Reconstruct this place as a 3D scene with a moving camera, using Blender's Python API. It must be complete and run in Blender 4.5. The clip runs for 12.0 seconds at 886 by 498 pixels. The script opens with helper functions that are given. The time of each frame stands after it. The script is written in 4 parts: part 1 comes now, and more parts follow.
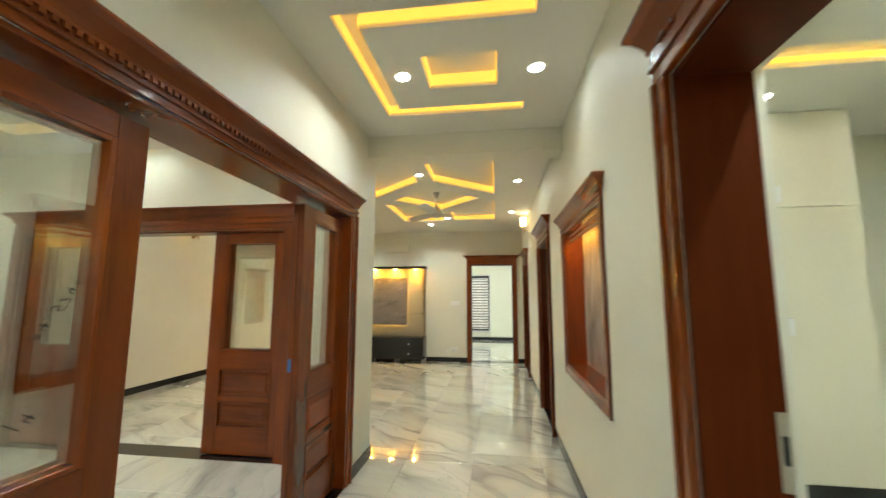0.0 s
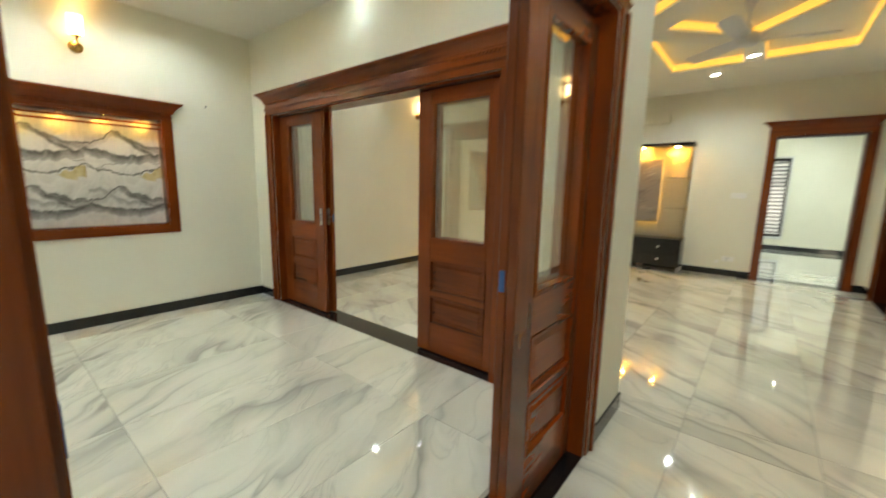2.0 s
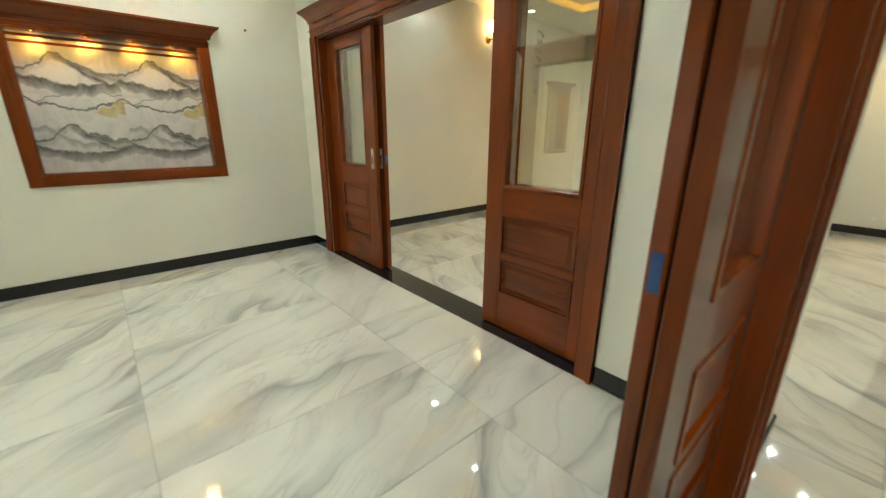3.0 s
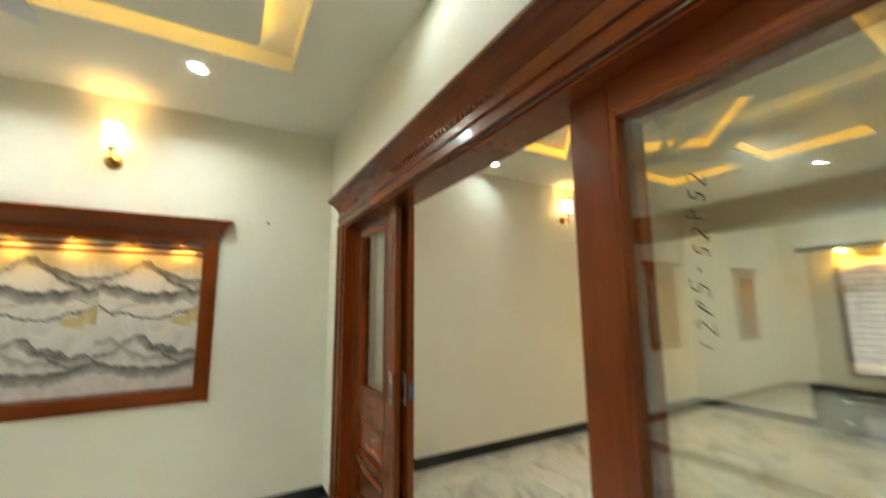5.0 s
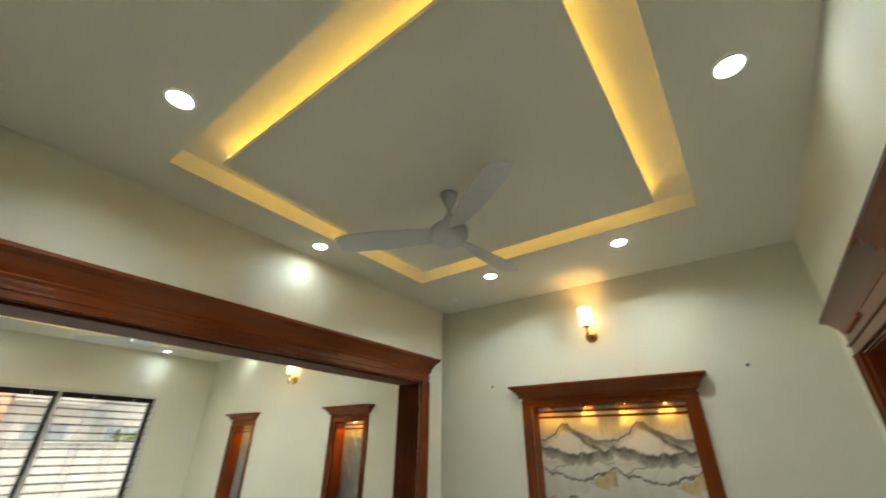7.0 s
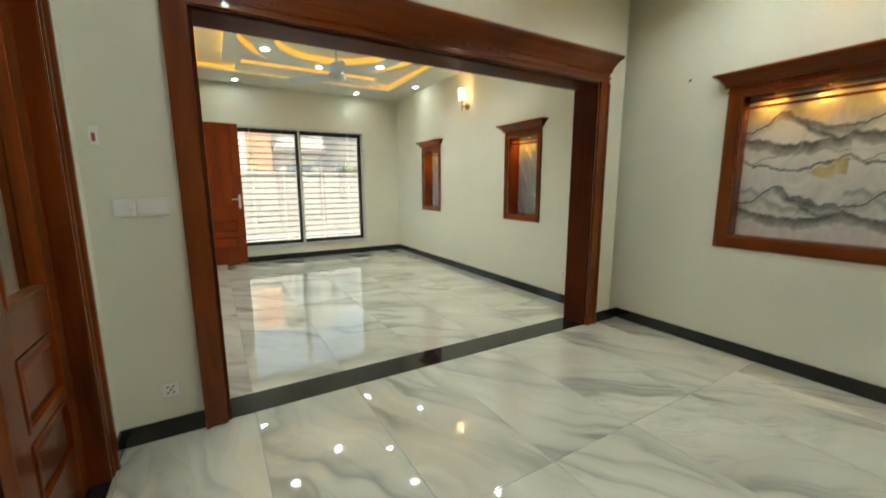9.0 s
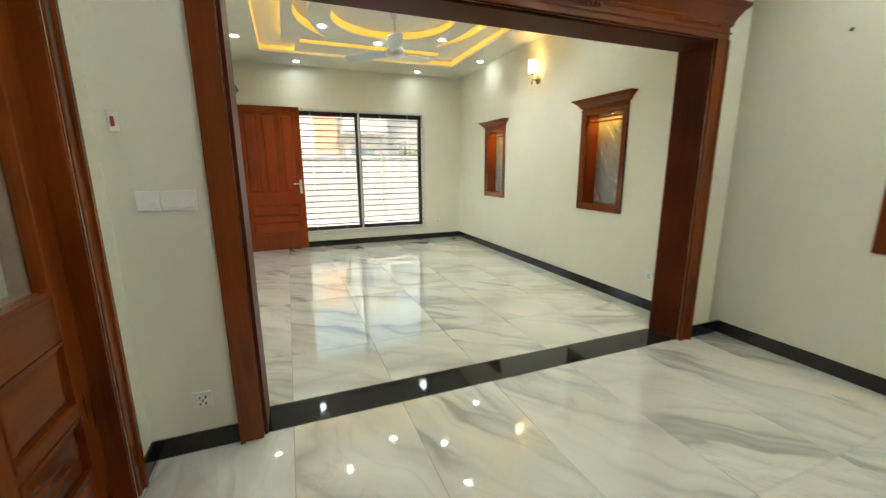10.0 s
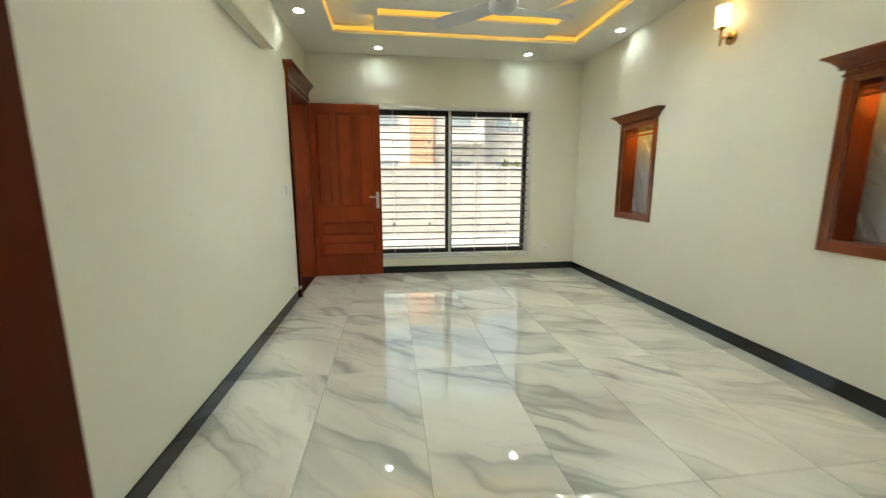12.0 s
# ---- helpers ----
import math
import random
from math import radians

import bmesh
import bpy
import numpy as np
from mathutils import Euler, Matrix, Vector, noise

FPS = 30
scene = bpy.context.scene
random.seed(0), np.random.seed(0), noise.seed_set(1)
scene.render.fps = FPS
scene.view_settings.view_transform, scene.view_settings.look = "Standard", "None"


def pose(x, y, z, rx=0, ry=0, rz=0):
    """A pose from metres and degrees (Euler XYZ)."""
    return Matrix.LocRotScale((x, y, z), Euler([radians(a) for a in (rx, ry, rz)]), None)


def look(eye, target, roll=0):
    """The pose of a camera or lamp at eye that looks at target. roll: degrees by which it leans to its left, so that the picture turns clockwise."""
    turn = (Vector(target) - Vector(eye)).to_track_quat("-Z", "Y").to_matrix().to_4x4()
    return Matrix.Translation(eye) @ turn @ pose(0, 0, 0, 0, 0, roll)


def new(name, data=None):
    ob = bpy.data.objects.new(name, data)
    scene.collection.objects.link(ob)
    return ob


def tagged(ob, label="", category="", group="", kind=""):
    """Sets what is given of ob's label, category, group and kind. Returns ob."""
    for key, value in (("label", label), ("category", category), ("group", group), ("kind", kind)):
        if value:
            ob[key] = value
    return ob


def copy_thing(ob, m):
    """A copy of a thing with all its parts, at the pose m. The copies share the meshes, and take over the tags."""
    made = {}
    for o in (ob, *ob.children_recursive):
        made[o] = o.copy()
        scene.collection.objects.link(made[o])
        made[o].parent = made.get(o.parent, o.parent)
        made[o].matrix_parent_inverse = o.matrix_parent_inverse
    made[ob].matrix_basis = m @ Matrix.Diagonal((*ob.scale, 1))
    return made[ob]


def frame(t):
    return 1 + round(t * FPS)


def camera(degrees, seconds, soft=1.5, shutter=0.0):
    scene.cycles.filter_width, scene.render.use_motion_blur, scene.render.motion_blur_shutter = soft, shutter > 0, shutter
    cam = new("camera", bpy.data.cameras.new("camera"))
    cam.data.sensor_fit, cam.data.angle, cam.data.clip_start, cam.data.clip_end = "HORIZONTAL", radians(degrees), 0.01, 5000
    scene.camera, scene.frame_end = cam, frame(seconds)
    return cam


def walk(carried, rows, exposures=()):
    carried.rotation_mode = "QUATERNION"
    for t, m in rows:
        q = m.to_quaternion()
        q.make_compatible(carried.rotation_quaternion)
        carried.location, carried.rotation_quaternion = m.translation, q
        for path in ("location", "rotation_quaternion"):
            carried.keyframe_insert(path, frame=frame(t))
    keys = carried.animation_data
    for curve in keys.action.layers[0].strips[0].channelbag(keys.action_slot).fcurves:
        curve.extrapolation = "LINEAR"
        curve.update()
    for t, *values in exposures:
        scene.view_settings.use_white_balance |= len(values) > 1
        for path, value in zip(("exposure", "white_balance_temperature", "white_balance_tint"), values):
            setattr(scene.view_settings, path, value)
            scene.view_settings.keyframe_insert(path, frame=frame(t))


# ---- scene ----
cam = camera(97.4, 12.0, soft=1.3, shutter=0.5)
PATH = [
    (0, (5.262, -3.358, 1.441), (4.993, -1.391, 1.683), 0.1),
    (0.5, (5.154, -3.089, 1.444), (4.628, -1.167, 1.612), 0.2),
    (1, (4.999, -2.781, 1.424), (4.25, -0.927, 1.487), 0.5),
    (1.5, (4.853, -2.489, 1.384), (3.852, -0.76, 1.285), 0.8),
    (2, (4.671, -2.197, 1.345), (3.419, -0.67, 1.026), 1.1),
    (2.5, (4.452, -1.99, 1.277), (3.038, -0.682, 0.738), 0.8),
    (2.7, (4.359, -1.895, 1.261), (2.921, -0.643, 0.66), 0.6),
    (4.3, (3.576, -1.062, 1.303), (2.084, 0.243, 1.034), 0.1),
    (4.5, (3.484, -0.981, 1.338), (1.944, 0.286, 1.178), 0.0),
    (5, (3.298, -0.778, 1.467), (1.576, 0.199, 1.755), -0.5),
    (5.5, (3.17, -0.679, 1.541), (1.376, -0.161, 2.257), -1.1),
    (6, (3.125, -0.604, 1.584), (1.381, -0.72, 2.557), -0.6),
    (6.5, (3.23, -0.537, 1.62), (1.692, -1.274, 2.67), -0.1),
    (8.3, (3.473, -0.517, 1.46), (2.289, -2.1, 1.766), 0.5),
    (8.5, (3.454, -0.552, 1.411), (2.297, -2.18, 1.507), 0.5),
    (9, (3.37, -0.617, 1.306), (2.372, -2.319, 0.98), -0.2),
    (9.5, (3.276, -0.71, 1.309), (2.443, -2.47, 0.854), -0.6),
    (10, (3.182, -0.988, 1.337), (2.469, -2.811, 0.925), -0.4),
    (10.5, (3.054, -1.319, 1.336), (2.464, -3.196, 0.979), -0.3),
    (11, (2.896, -1.691, 1.375), (2.436, -3.612, 1.061), -0.2),
    (11.5, (2.829, -2.079, 1.329), (2.471, -4.019, 0.996), 0.0),
    (12, (2.816, -2.476, 1.3), (2.554, -4.428, 0.955), 0.0),
]
EXPOSURES = [(0.0, 2.15), (2.5, 2.08), (4.5, 2.2), (5.0, 2.1), (5.5, 1.92), (6.0, 1.77), (6.5, 1.56), (8.5, 1.45), (9.5, 1.66), (10.5, 1.82), (12.0, 1.48)]
walk(cam, [(t, look(eye, target, roll)) for t, eye, target, roll in PATH], EXPOSURES)

# ---- world and exposure ----
world = bpy.data.worlds.new("World")
scene.world = world
world.use_nodes = True
wnt = world.node_tree
sky = wnt.nodes.new("ShaderNodeTexSky")
sky.sky_type = "NISHITA"
sky.sun_disc = False
sky.sun_elevation = radians(48)
sky.sun_rotation = radians(52)
sky.air_density, sky.dust_density, sky.ozone_density = 1.4, 8.0, 0.3
wnt.links.new(sky.outputs["Color"], wnt.nodes["Background"].inputs["Color"])
wnt.nodes["Background"].inputs["Strength"].default_value = 0.15
sun = new("sun", bpy.data.lights.new("sun", "SUN"))
sun.data.energy, sun.data.angle, sun.data.color = 1.3, radians(10), (1.0, 0.95, 0.88)
sun.matrix_world = look((15.8, 12.3, 22), (0, 0, 0))

# ---- plan ----
CZ = 2.915            # ceiling height
TOP = 3.25            # top of the walls
AX0, AX1, AY0, AY1 = 0.0, 3.87, -2.96, 0.0       # middle room
DX0, DX1, DY0, DY1 = 0.11, 3.86, -7.95, -3.20    # drawing room
CX0, CX1 = 4.10, 5.85                            # corridor
LX0, LX1, LY0, LY1 = -0.09, 5.85, 0.24, 5.47     # lounge
SY = -6.20                                       # entrance wall


# ---- materials ----
def mat(name):
    m = bpy.data.materials.new(name)
    m.use_nodes = True
    return m, m.node_tree, m.node_tree.nodes["Principled BSDF"]


def node(nt, kind, **kw):
    n = nt.nodes.new(kind)
    for k, v in kw.items():
        if k in n.inputs:
            n.inputs[k].default_value = v
    return n


def ramp(nt, fac, stops):
    r = nt.nodes.new("ShaderNodeValToRGB")
    while len(r.color_ramp.elements) < len(stops):
        r.color_ramp.elements.new(0.5)
    for e, (p, c) in zip(r.color_ramp.elements, stops):
        e.position, e.color = p, (*c, 1)
    nt.links.new(fac, r.inputs["Fac"])
    return r.outputs["Color"]


def coords(nt, scale=(1, 1, 1), rot=(0, 0, 0), spread=0.0):
    tc = nt.nodes.new("ShaderNodeTexCoord")
    mp = nt.nodes.new("ShaderNodeMapping")
    mp.inputs["Scale"].default_value = scale
    mp.inputs["Rotation"].default_value = [radians(a) for a in rot]
    out = tc.outputs["Object"]
    if spread:
        info = nt.nodes.new("ShaderNodeObjectInfo")
        mul = nt.nodes.new("ShaderNodeVectorMath")
        mul.operation = "SCALE"
        mul.inputs[0].default_value = (1.0, 2.3, 1.7)
        nt.links.new(info.outputs["Random"], mul.inputs["Scale"])
        sc = nt.nodes.new("ShaderNodeVectorMath")
        sc.operation = "SCALE"
        sc.inputs["Scale"].default_value = spread
        nt.links.new(mul.outputs[0], sc.inputs[0])
        add = nt.nodes.new("ShaderNodeVectorMath")
        nt.links.new(out, add.inputs[0])
        nt.links.new(sc.outputs[0], add.inputs[1])
        out = add.outputs[0]
    nt.links.new(out, mp.inputs["Vector"])
    return mp.outputs["Vector"]


def noisy(nt, vec, scale, detail=4.0, rough=0.55, distort=0.0):
    n = nt.nodes.new("ShaderNodeTexNoise")
    n.inputs["Scale"].default_value = scale
    n.inputs["Detail"].default_value = detail
    n.inputs["Roughness"].default_value = rough
    n.inputs["Distortion"].default_value = distort
    nt.links.new(vec, n.inputs["Vector"])
    return n.outputs["Fac"]


def bump(nt, bsdf, fac, strength, dist=0.002):
    b = nt.nodes.new("ShaderNodeBump")
    b.inputs["Strength"].default_value = strength
    b.inputs["Distance"].default_value = dist
    nt.links.new(fac, b.inputs["Height"])
    nt.links.new(b.outputs["Normal"], bsdf.inputs["Normal"])


def math_node(nt, op, a, b=None, clamp=False):
    n = nt.nodes.new("ShaderNodeMath")
    n.operation = op
    n.use_clamp = clamp
    for i, v in enumerate((a, b)):
        if v is None:
            continue
        if isinstance(v, (int, float)):
            n.inputs[i].default_value = v
        else:
            nt.links.new(v, n.inputs[i])
    return n.outputs[0]


def mix_col(nt, fac, a, b, blend="MIX"):
    n = nt.nodes.new("ShaderNodeMix")
    n.data_type, n.blend_type = "RGBA", blend
    for key, v in ((0, fac), (6, a), (7, b)):
        if isinstance(v, (int, float)):
            n.inputs[key].default_value = v
        elif isinstance(v, tuple):
            n.inputs[key].default_value = (*v, 1)
        else:
            nt.links.new(v, n.inputs[key])
    return n.outputs[2]


def paint(name, col, rough=0.55, vary=0.03):
    m, nt, b = mat(name)
    v = coords(nt)
    big = noisy(nt, v, 1.3, 3)
    c = ramp(nt, big, [(0.3, tuple(x * (1 - vary) for x in col)), (0.7, tuple(min(1, x * (1 + vary)) for x in col))])
    nt.links.new(c, b.inputs["Base Color"])
    b.inputs["Roughness"].default_value = rough
    bump(nt, b, noisy(nt, v, 160, 3), 0.12, 0.001)
    return m


def plain(name, col, rough=0.4, metal=0.0, vary=0.06, scale=40):
    m, nt, b = mat(name)
    v = coords(nt)
    f = noisy(nt, v, scale, 3)
    c = ramp(nt, f, [(0.3, tuple(x * (1 - vary) for x in col)), (0.7, tuple(min(1, x * (1 + vary)) for x in col))])
    nt.links.new(c, b.inputs["Base Color"])
    b.inputs["Roughness"].default_value = rough
    b.inputs["Metallic"].default_value = metal
    return m


def wood(name, dark, light, rough=0.27, axis=2, gloss=0.2):
    """Varnished timber with grain along one axis."""
    m, nt, b = mat(name)
    sc = [11, 11, 11]
    sc[axis] = 0.8
    v = coords(nt, tuple(sc), spread=3.0)
    g = noisy(nt, v, 2.2, 6, 0.6, 0.6)
    fine = noisy(nt, coords(nt, tuple(s * 5 for s in sc), spread=2.0), 3.0, 3)
    tone = noisy(nt, coords(nt, (1, 1, 1), spread=5.0), 1.4, 2)
    f = math_node(nt, "ADD", math_node(nt, "MULTIPLY", g, 0.34), math_node(nt, "MULTIPLY", fine, 0.08))
    f = math_node(nt, "ADD", f, math_node(nt, "MULTIPLY", tone, 0.60))
    c = ramp(nt, f, [(0.26, dark), (0.50, tuple((p * 0.9 + q * 1.1) / 2 for p, q in zip(dark, light))), (0.78, light)])
    nt.links.new(c, b.inputs["Base Color"])
    b.inputs["Roughness"].default_value = rough
    b.inputs["Coat Weight"].default_value = gloss
    b.inputs["Specular IOR Level"].default_value = 0.07 + gloss * 1.25
    b.inputs["Coat Roughness"].default_value = 0.08
    bump(nt, b, fine, 0.08, 0.0006)
    return m


def marble_tile(name, heading, swing):
    """Polished white porcelain with flowing grey veins along a heading, in degrees, that swings from tile to tile."""
    m, nt, b = mat(name)
    v = coords(nt, (1, 1, 1), (0, 0, 0), spread=9.0)
    info = nt.nodes.new("ShaderNodeObjectInfo")
    shifted = math_node(nt, "FRACT", math_node(nt, "MULTIPLY", info.outputs["Random"], 7.31))
    angle = math_node(nt, "ADD", math_node(nt, "MULTIPLY", math_node(nt, "SUBTRACT", shifted, 0.5), -radians(swing)), -radians(heading))
    turn = nt.nodes.new("ShaderNodeVectorRotate")
    turn.rotation_type = "Z_AXIS"
    nt.links.new(v, turn.inputs["Vector"])
    nt.links.new(angle, turn.inputs["Angle"])
    wob = nt.nodes.new("ShaderNodeTexNoise")
    wob.inputs["Scale"].default_value, wob.inputs["Detail"].default_value = 1.5, 2.5
    nt.links.new(turn.outputs[0], wob.inputs["Vector"])
    off = nt.nodes.new("ShaderNodeVectorMath")
    off.operation = "MULTIPLY_ADD"
    off.inputs[1].default_value = (0.42, 0.42, 0.0)
    nt.links.new(wob.outputs["Color"], off.inputs[0])
    nt.links.new(turn.outputs[0], off.inputs[2])
    long = nt.nodes.new("ShaderNodeMapping")
    long.inputs["Scale"].default_value = (0.42, 2.0, 1)
    nt.links.new(off.outputs[0], long.inputs["Vector"])
    p = long.outputs["Vector"]
    n1 = noisy(nt, p, 0.95, 3.5, 0.5, 0.35)
    c1 = math_node(nt, "ABSOLUTE", math_node(nt, "SUBTRACT", n1, 0.5))
    band = ramp(nt, c1, [(0.0, (1, 1, 1)), (0.012, (0.70, 0.70, 0.70)), (0.045, (0.36, 0.36, 0.36)), (0.12, (0, 0, 0))])
    side = ramp(nt, n1, [(0.49, (1, 1, 1)), (0.53, (0.35, 0.35, 0.35))])
    n2 = noisy(nt, p, 1.9, 5, 0.55, 0.8)
    c2 = math_node(nt, "ABSOLUTE", math_node(nt, "SUBTRACT", n2, 0.46))
    vein = ramp(nt, c2, [(0.0, (1, 1, 1)), (0.010, (0.35, 0.35, 0.35)), (0.045, (0, 0, 0))])
    base = ramp(nt, noisy(nt, p, 1.2, 4), [(0.3, (0.61, 0.60, 0.51)), (0.7, (0.755, 0.745, 0.645))])
    gate = ramp(nt, noisy(nt, turn.outputs[0], 1.1, 2), [(0.36, (0.25, 0.25, 0.25)), (0.58, (1, 1, 1))])
    amount = math_node(nt, "MULTIPLY", math_node(nt, "MULTIPLY", math_node(nt, "MULTIPLY", band, side), 0.78), gate)
    col = mix_col(nt, amount, base, (0.21, 0.215, 0.20))
    col = mix_col(nt, math_node(nt, "MULTIPLY", vein, math_node(nt, "MULTIPLY", gate, 0.30)), col, (0.22, 0.225, 0.21))
    nt.links.new(col, b.inputs["Base Color"])
    b.inputs["Roughness"].default_value = 0.04
    b.inputs["Specular IOR Level"].default_value = 0.9
    b.inputs["Coat Weight"].default_value = 0.8
    b.inputs["Coat Roughness"].default_value = 0.02
    b.inputs["Coat IOR"].default_value = 1.6
    bump(nt, b, noisy(nt, v, 5, 2), 0.02, 0.002)
    return m


def granite():
    m, nt, b = mat("black_granite")
    v = coords(nt)
    c = ramp(nt, noisy(nt, v, 260, 3), [(0.45, (0.008, 0.008, 0.009)), (0.75, (0.028, 0.028, 0.03))])
    nt.links.new(c, b.inputs["Base Color"])
    b.inputs["Roughness"].default_value = 0.06
    return m


def glow(name, col, strength):
    m, nt, b = mat(name)
    b.inputs["Base Color"].default_value = (*[min(0.8, x) for x in col], 1)
    b.inputs["Emission Color"].default_value = (*col, 1)
    b.inputs["Emission Strength"].default_value = strength
    return m


def pane():
    m, nt, b = mat("clear_glass")
    out = nt.nodes["Material Output"]
    tr = nt.nodes.new("ShaderNodeBsdfTransparent")
    tr.inputs["Color"].default_value = (0.955, 0.975, 0.96, 1)
    gl = nt.nodes.new("ShaderNodeBsdfGlossy")
    gl.inputs["Roughness"].default_value = 0.01
    fr = nt.nodes.new("ShaderNodeLayerWeight")
    gloss = math_node(nt, "ADD", math_node(nt, "MULTIPLY", math_node(nt, "POWER", fr.outputs["Facing"], 5.0), 0.9), 0.15, True)
    mx = nt.nodes.new("ShaderNodeMixShader")
    nt.links.new(gloss, mx.inputs[0])
    nt.links.new(tr.outputs[0], mx.inputs[1])
    nt.links.new(gl.outputs[0], mx.inputs[2])
    nt.links.new(mx.outputs[0], out.inputs["Surface"])
    return m


def veined(name, base, light, dark, rot=58, rough=0.12):
    """Polished marble slab with diagonal streaks, in the plane of x and z."""
    m, nt, b = mat(name)
    v = coords(nt, (1, 1, 1), (0, rot, 0))
    mp = nt.nodes.new("ShaderNodeMapping")
    mp.inputs["Scale"].default_value = (1.2, 1, 6)
    nt.links.new(v, mp.inputs["Vector"])
    f = noisy(nt, mp.outputs["Vector"], 1.6, 7, 0.62, 0.9)
    c = ramp(nt, f, [(0.32, dark), (0.46, base), (0.58, base), (0.68, light)])
    nt.links.new(c, b.inputs["Base Color"])
    b.inputs["Roughness"].default_value = rough
    return m


def clouded(name, dark, light):
    """Polished stone with soft patches and a few stains."""
    m, nt, b = mat(name)
    v = coords(nt, (1, 1, 0.4))
    f = math_node(nt, "ADD", math_node(nt, "MULTIPLY", noisy(nt, v, 3.6, 4, 0.55, 0.5), 0.8), math_node(nt, "MULTIPLY", noisy(nt, v, 13.0, 4), 0.2))
    c = ramp(nt, f, [(0.36, tuple(x * 0.6 for x in dark)), (0.46, dark), (0.60, light)])
    nt.links.new(c, b.inputs["Base Color"])
    b.inputs["Roughness"].default_value = 0.16
    return m


def ink_mountains(bottom, height, width):
    """Printed tiles, two across: pale ground, inky ridges with a dark foot in two rows, a gold patch on a thin contour between them."""
    m, nt, b = mat("ink_mountain_tile")
    tc = nt.nodes.new("ShaderNodeTexCoord")
    sep = nt.nodes.new("ShaderNodeSeparateXYZ")
    nt.links.new(tc.outputs["Object"], sep.inputs[0])
    across = math_node(nt, "ADD", math_node(nt, "DIVIDE", sep.outputs["X"], width / 2), 4.0)
    u = math_node(nt, "SUBTRACT", 1.0, math_node(nt, "FRACT", across))
    v = math_node(nt, "DIVIDE", math_node(nt, "SUBTRACT", sep.outputs["Z"], bottom), height)
    comb = nt.nodes.new("ShaderNodeCombineXYZ")
    nt.links.new(u, comb.inputs["X"])
    nt.links.new(v, comb.inputs["Y"])
    edge = noisy(nt, comb.outputs[0], 6.0, 4.5, 0.6, 0.4)
    smoke = noisy(nt, comb.outputs[0], 4.2, 6, 0.66, 1.4)
    grit = ramp(nt, noisy(nt, comb.outputs[0], 9.0, 6, 0.7, 0.8), [(0.38, (0.45, 0.45, 0.45)), (0.54, (1, 1, 1))])
    wash = ramp(nt, smoke, [(0.36, (0.40, 0.40, 0.40)), (0.54, (1, 1, 1))])
    sway = math_node(nt, "MULTIPLY", math_node(nt, "SUBTRACT", edge, 0.5), 0.125)

    def line(*stops):
        """A height over u, straight between stops."""
        return ramp(nt, u, [(p, (q, q, q)) for p, q in stops])

    def under(height_line, depth):
        """1 just below a line, fading to 0 over a depth; 0 above it."""
        gap = math_node(nt, "SUBTRACT", math_node(nt, "ADD", height_line, sway), v)
        return math_node(nt, "MULTIPLY", math_node(nt, "MULTIPLY", gap, 70.0, True), math_node(nt, "SUBTRACT", 1.0, math_node(nt, "DIVIDE", gap, depth), True))

    def along(height_line, half):
        gap = math_node(nt, "ABSOLUTE", math_node(nt, "SUBTRACT", math_node(nt, "ADD", height_line, sway), v))
        return math_node(nt, "SUBTRACT", 1.0, math_node(nt, "DIVIDE", gap, half), True)

    def times(a, c):
        return math_node(nt, "MULTIPLY", a, c)

    layers = []
    for d in (0.0, -0.50):
        crest = line((0.0, 0.735 + d), (0.14, 0.765 + d), (0.27, 0.815 + d), (0.36, 0.865 + d), (0.46, 0.850 + d), (0.55, 0.795 + d), (0.66, 0.785 + d), (0.80, 0.755 + d), (1.0, 0.735 + d))
        lee = line((0.0, 0.35), (0.12, 0.12), (0.32, 0.15), (0.42, 0.75), (0.55, 1.0), (0.85, 0.85), (1.0, 0.45))
        spur = line((0.0, 0.76 + d), (0.40, 0.845 + d), (0.55, 0.775 + d), (0.72, 0.715 + d), (0.90, 0.665 + d), (1.0, 0.65 + d))
        foot = line((0.0, 0.725 + d), (0.12, 0.705 + d), (0.35, 0.675 + d), (0.60, 0.655 + d), (0.80, 0.675 + d), (1.0, 0.715 + d))
        layers.append(times(along(crest, 0.013), 0.65))
        layers.append(times(times(under(crest, 0.055), lee), times(grit, 0.95)))
        layers.append(times(times(along(spur, 0.030), line((0.0, 0.0), (0.40, 0.15), (0.50, 0.9), (0.85, 0.8), (1.0, 0.3))), times(grit, 0.9)))
        layers.append(times(times(under(foot, 0.085), wash), 0.95))
    layers.append(times(along(line((0.0, 0.565), (0.14, 0.515), (0.34, 0.485), (0.58, 0.478), (0.80, 0.52), (1.0, 0.565)), 0.011), times(wash, 0.75)))
    layers.append(times(along(line((0.0, 0.535), (0.20, 0.53), (0.32, 0.575), (0.40, 0.60), (1.0, 0.60)), 0.006), 0.35))
    layers.append(times(under(line((0.0, 0.345), (0.13, 0.37), (0.22, 0.33), (0.36, 0.25), (1.0, 0.20)), 0.05), times(wash, 0.35)))
    ink = layers[0]
    for layer in layers[1:]:
        ink = math_node(nt, "MAXIMUM", ink, layer)
    ground = ramp(nt, smoke, [(0.30, (0.44, 0.44, 0.40)), (0.60, (0.60, 0.59, 0.54))])
    col = mix_col(nt, math_node(nt, "POWER", ink, 0.5), ground, (0.022, 0.024, 0.020))
    low = math_node(nt, "SUBTRACT", v, line((0.0, 0.60), (0.55, 0.52), (0.62, 0.475), (0.72, 0.425), (0.88, 0.415), (1.0, 0.44)))
